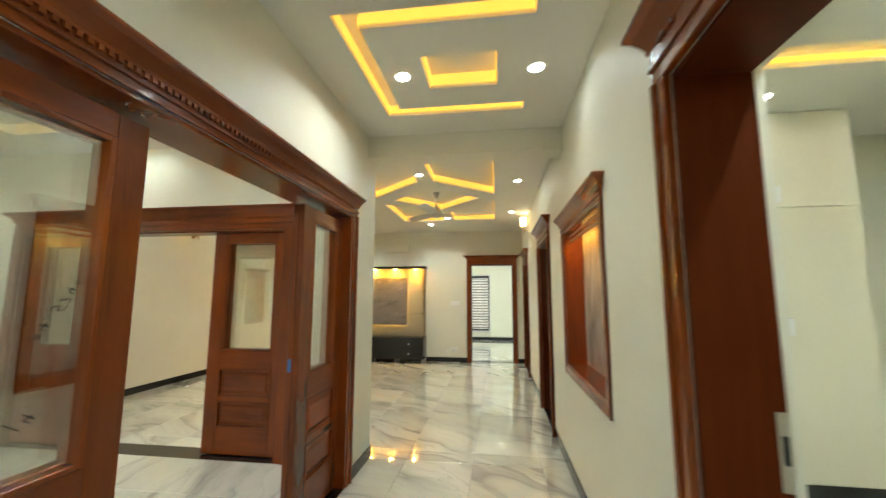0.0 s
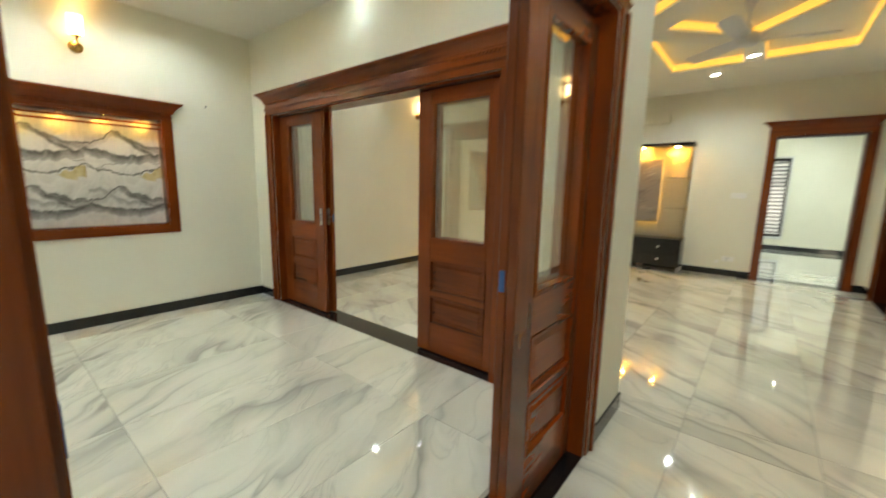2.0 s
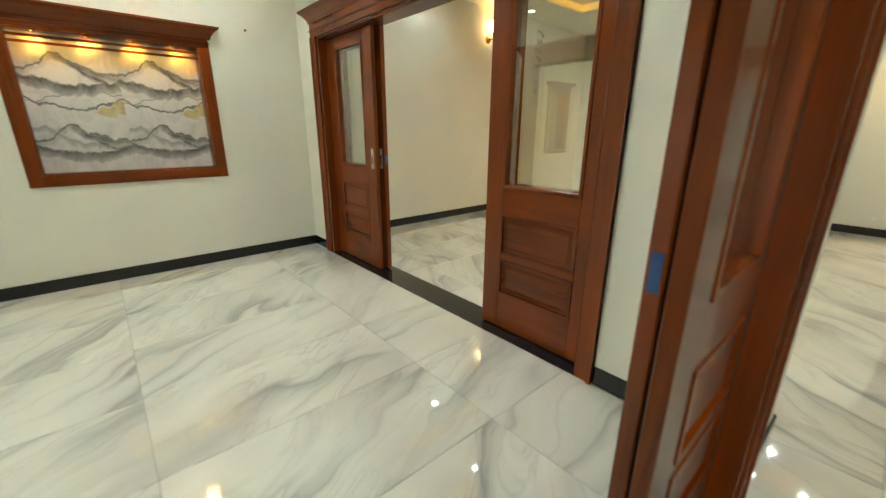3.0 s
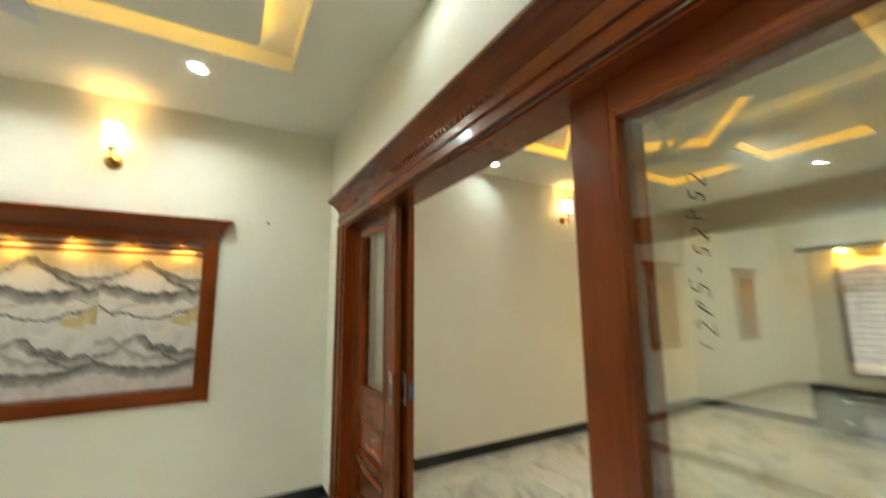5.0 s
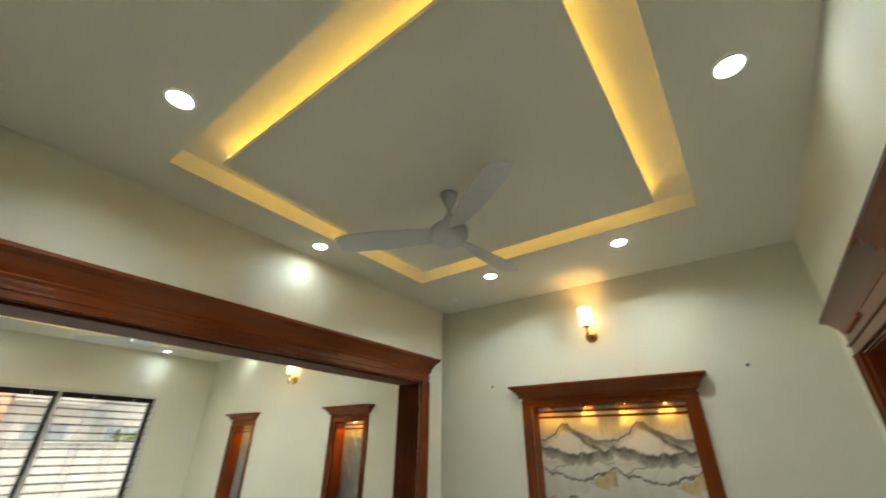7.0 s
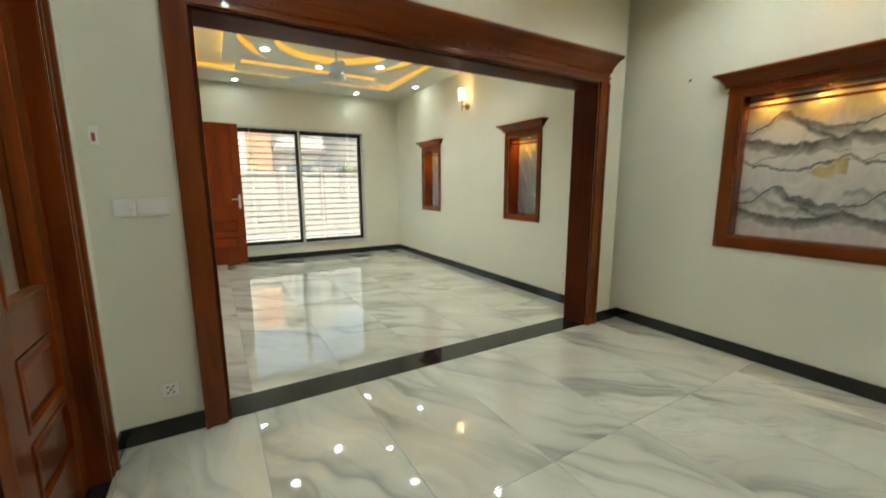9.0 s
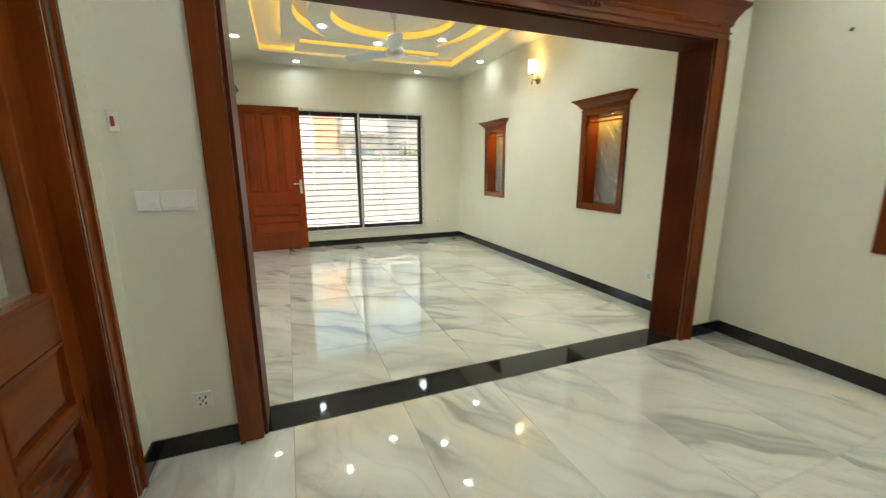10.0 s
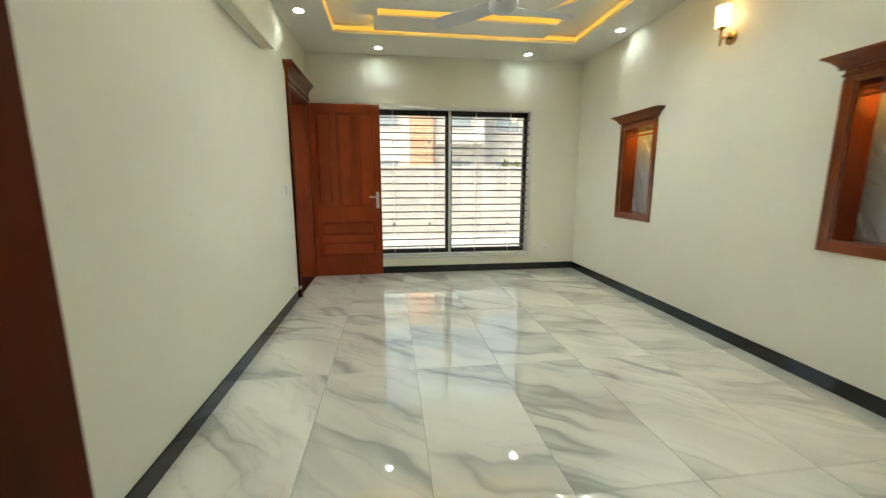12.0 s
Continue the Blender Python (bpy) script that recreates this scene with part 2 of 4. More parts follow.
    high = math_node(nt, "SUBTRACT", line((0.0, 0.40), (0.55, 0.475), (0.72, 0.485), (0.82, 0.505), (0.90, 0.56), (1.0, 0.55)), v)
    gold = times(math_node(nt, "MULTIPLY", math_node(nt, "ADD", low, sway), 60.0, True), math_node(nt, "MULTIPLY", math_node(nt, "ADD", high, sway), 60.0, True))
    tint = ramp(nt, smoke, [(0.35, (0.30, 0.215, 0.045)), (0.62, (0.52, 0.44, 0.20))])
    col = mix_col(nt, times(gold, 0.85), col, tint)
    nt.links.new(col, b.inputs["Base Color"])
    b.inputs["Roughness"].default_value = 0.18
    return m


WALL = paint("cream_wall_paint", (0.715, 0.70, 0.58))
CEIL = paint("ceiling_paint", (0.72, 0.71, 0.63), 0.7, 0.02)
WOOD = wood("mahogany_upright", (0.040, 0.0075, 0.0012), (0.250, 0.049, 0.0052))
WOODX = wood("mahogany_along_x", (0.040, 0.0075, 0.0012), (0.250, 0.049, 0.0052), axis=0)
WOODY = wood("mahogany_along_y", (0.040, 0.0075, 0.0012), (0.250, 0.049, 0.0052), axis=1)
# a darker tone of the mahogany for the reveal boards
WOOD_LINING = wood("dark_mahogany_lining", (0.018, 0.0035, 0.0010), (0.105, 0.019, 0.003), 0.42, gloss=0.0)
WOOD_RED = wood("red_mahogany_leaf", (0.090, 0.0125, 0.0025), (0.31, 0.046, 0.008))
TILE = marble_tile("marble_tile", 144, 34)
TILE_CROSS = marble_tile("marble_tile_cross_cut", 124, 56)
GROUT = plain("grout", (0.30, 0.30, 0.28), 0.8)
BLACK = granite()
GLASS = pane()
LAMP_WHITE = glow("downlight_core", (0.855, 0.972, 0.94), 455.0)
LAMP_WASH = glow("downlight_wash_core", (0.80, 0.97, 0.98), 44.0)
LAMP_RIM = glow("downlight_diffuser", (0.89, 0.98, 0.92), 4.0)
# dim glow put on recess sides in place of hidden LED light on them
LED = glow("warm_led_side_glow", (1.0, 0.53, 0.085), 0.26)
LED_TAPE = glow("warm_led_tape", (1.0, 0.60, 0.095), 3.8)
BULB = glow("sconce_bulb", (1.0, 0.54, 0.16), 85.0)
SPOT_WARM = glow("niche_spot_lens", (1.0, 0.51, 0.07), 335.0)
SHADE = glow("sconce_shade", (1.0, 0.70, 0.36), 2.3)
BRASS = plain("antique_brass", (0.45, 0.28, 0.09), 0.25, 1.0)
STEEL = plain("brushed_steel", (0.62, 0.60, 0.56), 0.3, 1.0)
BAR = plain("painted_grille_bar", (0.10, 0.10, 0.095), 0.5)
DARKFRAME = plain("black_window_frame", (0.015, 0.015, 0.017), 0.35)
ALU = plain("pale_aluminium", (0.62, 0.62, 0.60), 0.4, 0.4)
PLASTIC = plain("white_switch_plastic", (0.78, 0.78, 0.75), 0.3, vary=0.02)
GREYDOT = plain("dark_mark", (0.05, 0.05, 0.05), 0.5)
REDDOT = plain("red_tag", (0.35, 0.05, 0.04), 0.5)
FANWHITE = plain("white_fan_enamel", (0.54, 0.56, 0.60), 0.35, vary=0.03)
LACQUER = plain("black_lacquer", (0.012, 0.013, 0.014), 0.18)
RIBBED = plain("beige_ribbed_panel", (0.50, 0.42, 0.28), 0.4)
GREYPANEL = veined("brown_grey_stone_panel", (0.20, 0.175, 0.155), (0.30, 0.27, 0.24), (0.12, 0.10, 0.09), 20, 0.3)
GREYMARBLE = veined("grey_streaked_marble", (0.25, 0.265, 0.265), (0.62, 0.63, 0.62), (0.07, 0.08, 0.085), 62)
ONYX = clouded("clouded_beige_marble", (0.36, 0.33, 0.275), (0.56, 0.53, 0.455))
ART = ink_mountains(0.91, 1.02, 1.17)
BLUETAPE = plain("blue_protective_film", (0.02, 0.07, 0.20), 0.4)
MARKER = plain("black_marker_ink", (0.01, 0.01, 0.012), 0.6)
CABINET = paint("cream_wardrobe_laminate", (0.74, 0.70, 0.55), 0.35, 0.015)


# ---- mesh helpers ----
def box(bm, x0, x1, y0, y1, z0, z1):
    vs = [bm.verts.new((x, y, z)) for x in (x0, x1) for y in (y0, y1) for z in (z0, z1)]
    for f in ((0, 1, 3, 2), (4, 6, 7, 5), (0, 4, 5, 1), (2, 3, 7, 6), (0, 2, 6, 4), (1, 5, 7, 3)):
        bm.faces.new([vs[i] for i in f])
    return vs


def boxes(*rows, bevel=0.0):
    bm = bmesh.new()
    for r in rows:
        box(bm, *r)
    if bevel:
        bmesh.ops.bevel(bm, geom=bm.edges[:], offset=bevel, segments=1, affect="EDGES")
    bmesh.ops.recalc_face_normals(bm, faces=bm.faces[:])
    return bm


def cyl(bm, x, y, z0, z1, r0, r1=None, n=20, caps=True):
    r1 = r0 if r1 is None else r1
    a = [bm.verts.new((x + r0 * math.cos(i * math.tau / n), y + r0 * math.sin(i * math.tau / n), z0)) for i in range(n)]
    b = [bm.verts.new((x + r1 * math.cos(i * math.tau / n), y + r1 * math.sin(i * math.tau / n), z1)) for i in range(n)]
    for i in range(n):
        bm.faces.new((a[i], a[(i + 1) % n], b[(i + 1) % n], b[i]))
    if caps:
        bm.faces.new(a[::-1])
        bm.faces.new(b)
    return a + b


def lathe(profile, n=24, x=0.0, y=0.0):
    """A turned shape: rows of radius and height."""
    bm = bmesh.new()
    rings = [[bm.verts.new((x + r * math.cos(i * math.tau / n), y + r * math.sin(i * math.tau / n), z)) for i in range(n)] for r, z in profile]
    for a, b in zip(rings, rings[1:]):
        for i in range(n):
            bm.faces.new((a[i], a[(i + 1) % n], b[(i + 1) % n], b[i]))
    bmesh.ops.remove_doubles(bm, verts=bm.verts[:], dist=1e-5)
    bmesh.ops.recalc_face_normals(bm, faces=bm.faces[:])
    return bm


def part(name, bm, material, parent=None, label="", smooth=False):
    me = bpy.data.meshes.new(name)
    bm.to_mesh(me)
    bm.free()
    me.materials.append(material)
    if smooth:
        for p in me.polygons:
            p.use_smooth = True
    ob = new(name, me)
    if parent is not None:
        ob.parent = parent
    if label:
        ob["label"] = label
    return ob


def thing(name, m, label, category, group="", kind=""):
    ob = new(name)
    ob.matrix_world = m
    ob.empty_display_size = 0.1
    return tagged(ob, label, category, group, kind)


def structure(name, bm, material, label, category):
    return tagged(part(name, bm, material), label, category, kind="structure")


def placed(bm, m):
    bmesh.ops.transform(bm, matrix=m, verts=bm.verts[:])
    return bm


# ---- walls ----
def wall(name, x0, x1, y0, y1, holes=(), label="cream painted plaster wall", z1=TOP):
    """A wall along its longer side, with openings (from, to, bottom, top) right through it."""
    bm = bmesh.new()
    along_x = (x1 - x0) > (y1 - y0)
    a0, a1 = (x0, x1) if along_x else (y0, y1)

    def piece(a, b, lo, hi):
        if b - a > 1e-4 and hi - lo > 1e-4:
            box(bm, *((a, b, y0, y1) if along_x else (x0, x1, a, b)), lo, hi)
    at = a0
    for a, b, lo, hi in sorted(holes):
        piece(at, a, 0, z1)
        piece(a, b, 0, lo)
        piece(a, b, hi, z1)
        at = b
    piece(at, a1, 0, z1)
    bmesh.ops.remove_doubles(bm, verts=bm.verts[:], dist=1e-5)
    return structure(name, bm, WALL, label, "wall")


NDOOR = (0.44, 3.32, 0.0, 2.065)      # sliding doorway, middle room to lounge (x)
CDOOR = (-2.73, -0.345, 0.0, 2.10)    # sliding doorway, corridor to middle room (y)
SOPEN = (0.45, 3.40, 0.0, 2.155)      # wide opening to the drawing room (x)
ARTH = (-2.07, -0.90, 0.91, 1.93)    # picture niche (y)
NICHES = (-4.276, -6.567)             # drawing room niches, middles (y)
DDOOR = (-7.88, -6.96, 0.0, 2.27)    # drawing room door to the porch (y)
WIN = (0.85, 3.13, 0.27, 2.25)       # drawing room window (x)
CNICHE = (-1.09, 0.10, 0.875, 1.985)   # corridor niche (y)
EDOOR = (-3.02, -2.045, 0.0, 2.18)
E1, E2 = (1.06, 2.02, 0.0, 2.10), (4.05, 4.97, 0.0, 2.10)
FDOOR = (4.685, 5.63, 0.0, 2.16)

wall("wall_west", -0.33, AX0, -3.08, 0.12, [ARTH])
wall("wall_west_drawing", -0.33, DX0, DY0, -3.08, [(c - 0.255, c + 0.255, 0.93, 1.88) for c in NICHES])
wall("wall_west_lounge", -0.33, LX0, 0.12, 9.0)
wall("wall_north_middle", LX0, 3.87, 0.0, 0.24, [(NDOOR[0], NDOOR[1], 0.0, 2.17)])
structure("wall_head", boxes((NDOOR[0], NDOOR[1], 0.0, 0.155, NDOOR[3], 2.17)), WALL, "cream plastered head over the lounge sliding doorway", "wall")
wall("wall_south_middle", DX0, 3.87, -3.20, -2.96, [SOPEN])
wall("wall_east_middle", 3.87, CX0, -3.20, 0.24, [CDOOR])
wall("wall_east_drawing", 3.86, CX0, DY0, -3.20, [DDOOR])
wall("wall_south_drawing", -0.33, CX0, -8.19, DY0, [WIN])
wall("wall_east_corridor", CX1, 6.13, SY, LY1, [EDOOR, CNICHE, E1, E2])
wall("wall_north_lounge", LX0, 6.13, LY1, 5.70, [FDOOR])
wall("wall_south_entrance", CX0, 8.9, SY - 0.24, SY, [(4.62, 5.72, 0.0, 2.20)])
wall("wall_north_back", LX0, 8.9, 9.95, 10.19, [(3.75, 5.03, 0.30, 2.14)])
wall("wall_east_back", 6.50, 6.74, 5.70, 9.95)
wall("wall_east_side_room", 8.9, 9.14, SY - 0.24, 2.4)
wall("wall_north_side_room", 6.13, 8.9, 0.55, 0.79)
beam = structure("beam", boxes((CX0, CX1, 0.0, 0.24, 2.715, TOP)), WALL, "cream plastered ceiling beam across the corridor", "beam")


# ---- ceilings ----
def sheet(bm, outer, holes):
    """A flat sheet at ceiling height with recesses (outline, depth)."""
    edges = []
    for loop in [outer] + [h for h, _ in holes]:
        vs = [bm.verts.new((x, y, CZ)) for x, y in loop]
        edges += [bm.edges.new((vs[i], vs[(i + 1) % len(vs)])) for i in range(len(vs))]
    bmesh.ops.triangle_fill(bm, use_beauty=True, use_dissolve=False, edges=edges)
    for loop, depth in holes:
        lo = [bm.verts.new((x, y, CZ)) for x, y in loop]
        hi = [bm.verts.new((x, y, CZ + depth)) for x, y in loop]
        for i in range(len(loop)):
            j = (i + 1) % len(loop)
            bm.faces.new((lo[i], lo[j], hi[j], hi[i]))
        bm.faces.new(hi)


def ceiling(name, outer, holes, label, islands=()):
    """A ceiling sheet with recesses (outline, depth), and islands (outline, recesses) hung in them, in one mesh."""
    bm = bmesh.new()
    sheet(bm, outer, holes)
    bmesh.ops.remove_doubles(bm, verts=bm.verts[:], dist=1e-5)
    for loop, inner in islands:
        sheet(bm, loop, inner)
        lo = [bm.verts.new((x, y, CZ)) for x, y in loop]
        hi = [bm.verts.new((x, y, CZ + 0.03)) for x, y in loop]
        for i in range(len(loop)):
            j = (i + 1) % len(loop)
            bm.faces.new((lo[i], lo[j], hi[j], hi[i]))
        if not inner:
            bm.faces.new(hi)
        cx, cy = sum(p[0] for p in loop) / len(loop), sum(p[1] for p in loop) / len(loop)
        for px, py in loop[::max(1, len(loop) // 4)]:
            qx, qy = px + (cx - px) * 0.2, py + (cy - py) * 0.2
            box(bm, qx - 0.02, qx + 0.02, qy - 0.02, qy + 0.02, CZ + 0.02, CZ + DEPTH)
    xs, ys = [p[0] for p in outer], [p[1] for p in outer]
    box(bm, min(xs) - 0.1, max(xs) + 0.1, min(ys) - 0.1, max(ys) + 0.1, TOP - 0.03, TOP + 0.1)
    return structure(name, bm, CEIL, label, "ceiling")


def rect(x0, x1, y0, y1):
    return [(x0, y0), (x1, y0), (x1, y1), (x0, y1)]


def circle(cx, cy, r, n=64, a0=0.0, a1=360.0):
    return [(cx + r * math.cos(radians(a0 + (a1 - a0) * i / n)), cy + r * math.sin(radians(a0 + (a1 - a0) * i / n))) for i in range(n if a1 - a0 >= 360 else n + 1)]


def led_band(parent, loop, z0, z1, inset=0.004, shut=True, skip=(), material=None, outward=False):
    """A glowing band, thin but solid, along the sides of a recess: LED tape, or by default a lit side face."""
    n = len(loop)
    area = sum(loop[i][0] * loop[(i + 1) % n][1] - loop[(i + 1) % n][0] * loop[i][1] for i in range(n))
    for i in range(n if shut else n - 1):
        if i in skip:
            continue
        p, q = Vector((*loop[i], 0)), Vector((*loop[(i + 1) % n], 0))
        d = (q - p).normalized()
        side = Vector((-d.y, d.x, 0)) * (1 if area > 0 else -1) * (-1 if outward else 1)
        bm = bmesh.new()
        base = [p + side * inset, q + side * inset, q + side * (inset + 0.008), p + side * (inset + 0.008)]
        lo = [bm.verts.new((v.x, v.y, z0)) for v in base]
        hi = [bm.verts.new((v.x, v.y, z1)) for v in base]
        for k in range(4):
            bm.faces.new((lo[k], lo[(k + 1) % 4], hi[(k + 1) % 4], hi[k]))
        bm.faces.new(lo[::-1])
        bm.faces.new(hi)
        part("led_profile", bm, material or LED, parent)


DEPTH = 0.105
LAMP_R = 0.047
DCX, DCY = 1.95, -5.56
LAMPS_A = [(1.90, -0.26), (0.66, -0.99), (0.66, -2.04), (1.865, -2.765), (3.075, -2.13), (3.12, -0.95)]
LAMPS_C = [(4.655, -0.943), (5.54, -0.94), (4.69, -3.3), (5.62, -3.3), (5.1, -5.0)]
LAMPS_L = [(4.345, 1.18), (5.545, 1.57), (5.545, 3.44), (4.37, 3.82), (3.945, 4.475), (1.37, 3.92), (1.85, 4.57), (0.20, 1.60), (0.20, 3.45), (1.50, 1.22)]
LAMPS_D = [(3.65, -6.71), (2.92, -7.69), (1.0, -7.69), (0.29, -6.76), (0.29, -4.38), (3.65, -4.38)]
LAMPS_DI = [(DCX + 0.85 * math.cos(radians(a)), DCY + 0.85 * math.sin(radians(a))) for a in (-31, -90, -149, 151, 90, 29)]
# includes unseen downlights, added to brighten the side room
LAMPS_E = [(7.25, -0.33), (8.3, -0.33), (6.45, -1.6), (8.67, -1.6), (6.45, -3.4), (8.67, -3.4), (6.45, -2.5)]
# unseen downlights, added to brighten the far room
LAMPS_N_FILL = [(5.3, 7.2), (4.2, 7.2), (5.3, 9.0), (3.9, 9.0), (4.7, 6.3), (6.0, 6.3), (6.0, 8.2), (4.6, 8.2)]


def cans(lamps):
    """Round holes in which the downlights sit."""
    return [(circle(x, y, LAMP_R, 20), 0.024) for x, y in lamps]


# middle room: hung island in a rectangular tray
trayA = rect(0.88, 2.93, -2.615, -0.485)
isleA = rect(1.06, 2.75, -2.42, -0.68)
ceiling("ceiling_middle", rect(AX0, AX1, AY0, AY1), [(trayA, DEPTH)] + cans(LAMPS_A), "white false ceiling with rectangular light tray", [(isleA, ())])
coveA = thing("cove_light", pose(0, 0, 0), "warm yellow LED cove light round a ceiling island", "cove light")
led_band(coveA, isleA, CZ + 0.032, CZ + 0.046, 0.035, material=LED_TAPE)
# corridor: channel on three sides and a small square recess
ch = [(4.405, -1.56), (5.49, -1.56), (5.49, -1.44), (4.525, -1.44), (4.525, -0.50), (5.49, -0.50), (5.49, -0.385), (4.405, -0.385)]
sq = rect(4.812, 5.288, -1.145, -0.768)
ceiling("ceiling_corridor", rect(CX0, CX1, SY, 0.0), [(ch, DEPTH), (sq, DEPTH)] + cans(LAMPS_C), "white false ceiling with a light channel", ())
coveC = thing("cove_light", pose(0, 0, 0), "warm yellow LED channel in the corridor ceiling", "cove light")
led_band(coveC, ch, CZ + 0.02, CZ + 0.085)
led_band(coveC, sq, CZ + 0.02, CZ + 0.10)


# lounge: two stars of recesses round a diamond
def star(cx):
    cy = 2.40
    hi, lo = 4.08, 0.74
    return [
        [(cx + 0.10, lo), (cx + 0.88, lo), (cx + 0.88, 2.19), (cx + 0.10, 1.48)],
        [(cx - 0.10, 1.48), (cx - 0.88, 2.19), (cx - 0.88, lo), (cx - 0.10, lo)],
        [(cx + 0.10, 3.35), (cx + 0.88, 2.61), (cx + 0.88, hi), (cx + 0.10, hi)],
        [(cx - 0.88, 2.61), (cx - 0.10, 3.35), (cx - 0.10, hi), (cx - 0.88, hi)],
        [(cx, cy - 0.64), (cx + 0.66, cy), (cx, cy + 0.73), (cx - 0.66, cy)],
    ]


stars = star(4.37) + star(1.50)
ceiling("ceiling_lounge", rect(LX0, LX1, LY0, LY1), [(s, DEPTH) for s in stars] + cans(LAMPS_L), "white false ceiling with star-shaped light recesses", ())
for s in stars:
    cv = thing("cove_light", pose(0, 0, 0), "warm yellow LED light in a star ceiling recess", "cove light", "star cove lights")
    led_band(cv, s, CZ + 0.02, CZ + 0.095)

# drawing room: tray round the island, straight slots, arcs and a middle circle
trayD = rect(0.57, 3.40, -7.24, -3.88)
isleD = [(0.86, -6.72), (1.02, -6.72), (1.02, -7.12), (2.95, -7.12), (2.95, -6.72), (3.12, -6.72), (3.12, -4.40), (2.95, -4.40), (2.95, -4.0), (1.02, -4.0), (1.02, -4.40), (0.86, -4.40)]


def crescent(cx, cy, r, a0, a1, thick, n=24):
    out = circle(cx, cy, r, n, a0, a1)
    inn = [(cx + (r - thick * math.sin(math.pi * i / n) - 0.012) * math.cos(radians(a0 + (a1 - a0) * i / n)),
            cy + (r - thick * math.sin(math.pi * i / n) - 0.012) * math.sin(radians(a0 + (a1 - a0) * i / n))) for i in range(n + 1)]
    return out + inn[::-1]


slotS = [(1.03, -6.73), (2.90, -6.73), (2.90, -6.56), (1.03, -6.56)]
slotN = [(1.03, -4.56), (2.90, -4.56), (2.90, -4.39), (1.03, -4.39)]
moonE = crescent(DCX, DCY, 1.06, -52, 52, 0.14)
moonW = crescent(DCX, DCY, 1.06, 128, 232, 0.14)
disc = circle(DCX, DCY, 0.68, 56)
inner = [(slotS, 0.10), (slotN, 0.10), (moonE, 0.10), (moonW, 0.10), (disc, 0.10)] + cans(LAMPS_DI)
ceiling("ceiling_drawing", rect(DX0, DX1, DY0, DY1), [(trayD, DEPTH)] + cans(LAMPS_D), "white false ceiling with light tray, arcs and a circle", [(isleD, inner)])
coveD = thing("cove_light", pose(0, 0, 0), "warm yellow LED cove light in the drawing room ceiling", "cove light")
led_band(coveD, isleD, CZ + 0.032, CZ + 0.046, 0.035, material=LED_TAPE)
# the outer tray faces glow themselves, as if lit by the island's tape
led_band(coveD, trayD, CZ + 0.03, CZ + 0.07)
for lp in (slotS, slotN, disc):
    led_band(coveD, lp, CZ + 0.015, CZ + 0.085)
led_band(coveD, moonE[:25], CZ + 0.015, CZ + 0.085, shut=False)
led_band(coveD, moonW[:25], CZ + 0.015, CZ + 0.085, shut=False)
ceiling("ceiling_back", rect(LX0, 6.5, 5.70, 9.95), cans(LAMPS_N_FILL), "plain white ceiling of the far room")
trayE = rect(6.75, 8.45, -4.4, -0.72)
ceiling("ceiling_side_room", rect(6.13, 8.9, SY, 0.55), [(trayE, DEPTH)] + cans(LAMPS_E), "white false ceiling with rectangular light tray", [(rect(6.95, 8.25, -4.2, -0.95), ())])
coveE = thing("cove_light", pose(0, 0, 0), "warm yellow LED cove light in the side room", "cove light")
led_band(coveE, rect(6.95, 8.25, -4.2, -0.95), CZ + 0.032, CZ + 0.046, 0.035, material=LED_TAPE)
# glow on the tray's outer faces stands for tape light falling there
led_band(coveE, trayE, CZ + 0.03, CZ + 0.07)


# ---- downlights ----
def downlight(core):
    d = thing("downlight", pose(0, 0, 0), "round white recessed ceiling downlight, switched on", "downlight", "ceiling downlights")
    part("trim_ring", lathe([(LAMP_R, -0.001), (0.062, -0.001), (0.060, -0.004), (LAMP_R + 0.002, -0.005), (LAMP_R, -0.001)]), PLASTIC, d, smooth=True)
    bm = bmesh.new()
    cyl(bm, 0, 0, 0.015, 0.022, LAMP_R - 0.001, n=20)
    part("diffuser", bm, LAMP_RIM, d, "glowing white diffuser")
    bm = bmesh.new()
    cyl(bm, 0, 0, 0.0135, 0.015, 0.042 if core is LAMP_WASH else 0.026, n=16)
    part("lens", bm, core, d, "bright lamp core")
    return d


# lamps close to a wall are a dimmer pattern
ROOMS = ((LAMPS_A, AX0, AX1, AY0, AY1), (LAMPS_C, CX0, CX1, SY, 0.33), (LAMPS_L, LX0, LX1, LY0, LY1), (LAMPS_D + LAMPS_DI, DX0, DX1, DY0, DY1), (LAMPS_E, 5.5, 9.5, SY, -0.06), (LAMPS_N_FILL, LX0, 6.5, 5.70, 9.95))
mould = {}
for lamps, x0, x1, y0, y1 in ROOMS:
    for x, y in lamps:
        core = LAMP_WASH if min(x - x0, x1 - x, y - y0, y1 - y) < 0.45 else LAMP_WHITE
        if core in mould:
            copy_thing(mould[core], pose(x, y, CZ))
        else:
            mould[core] = downlight(core)
            mould[core].matrix_world = pose(x, y, CZ)


# ---- timber casings with crown ----
def ring_loft(a, b, profile, base=0.012):
    """A moulding of length a to b with returned ends: rows of (projection, height)."""
    bm = bmesh.new()
    rings = []
    for o, z in profile:
        rings.append([bm.verts.new(p) for p in ((a - o, 0, z), (b + o, 0, z), (b + o, base + o, z), (a - o, base + o, z))])
    for p, q in zip(rings, rings[1:]):
        for i in range(4):
            bm.faces.new((p[i], p[(i + 1) % 4], q[(i + 1) % 4], q[i]))
    bm.faces.new(rings[0][::-1])
    bm.faces.new(rings[-1])
    bmesh.ops.recalc_face_normals(bm, faces=bm.faces[:])
    return bm


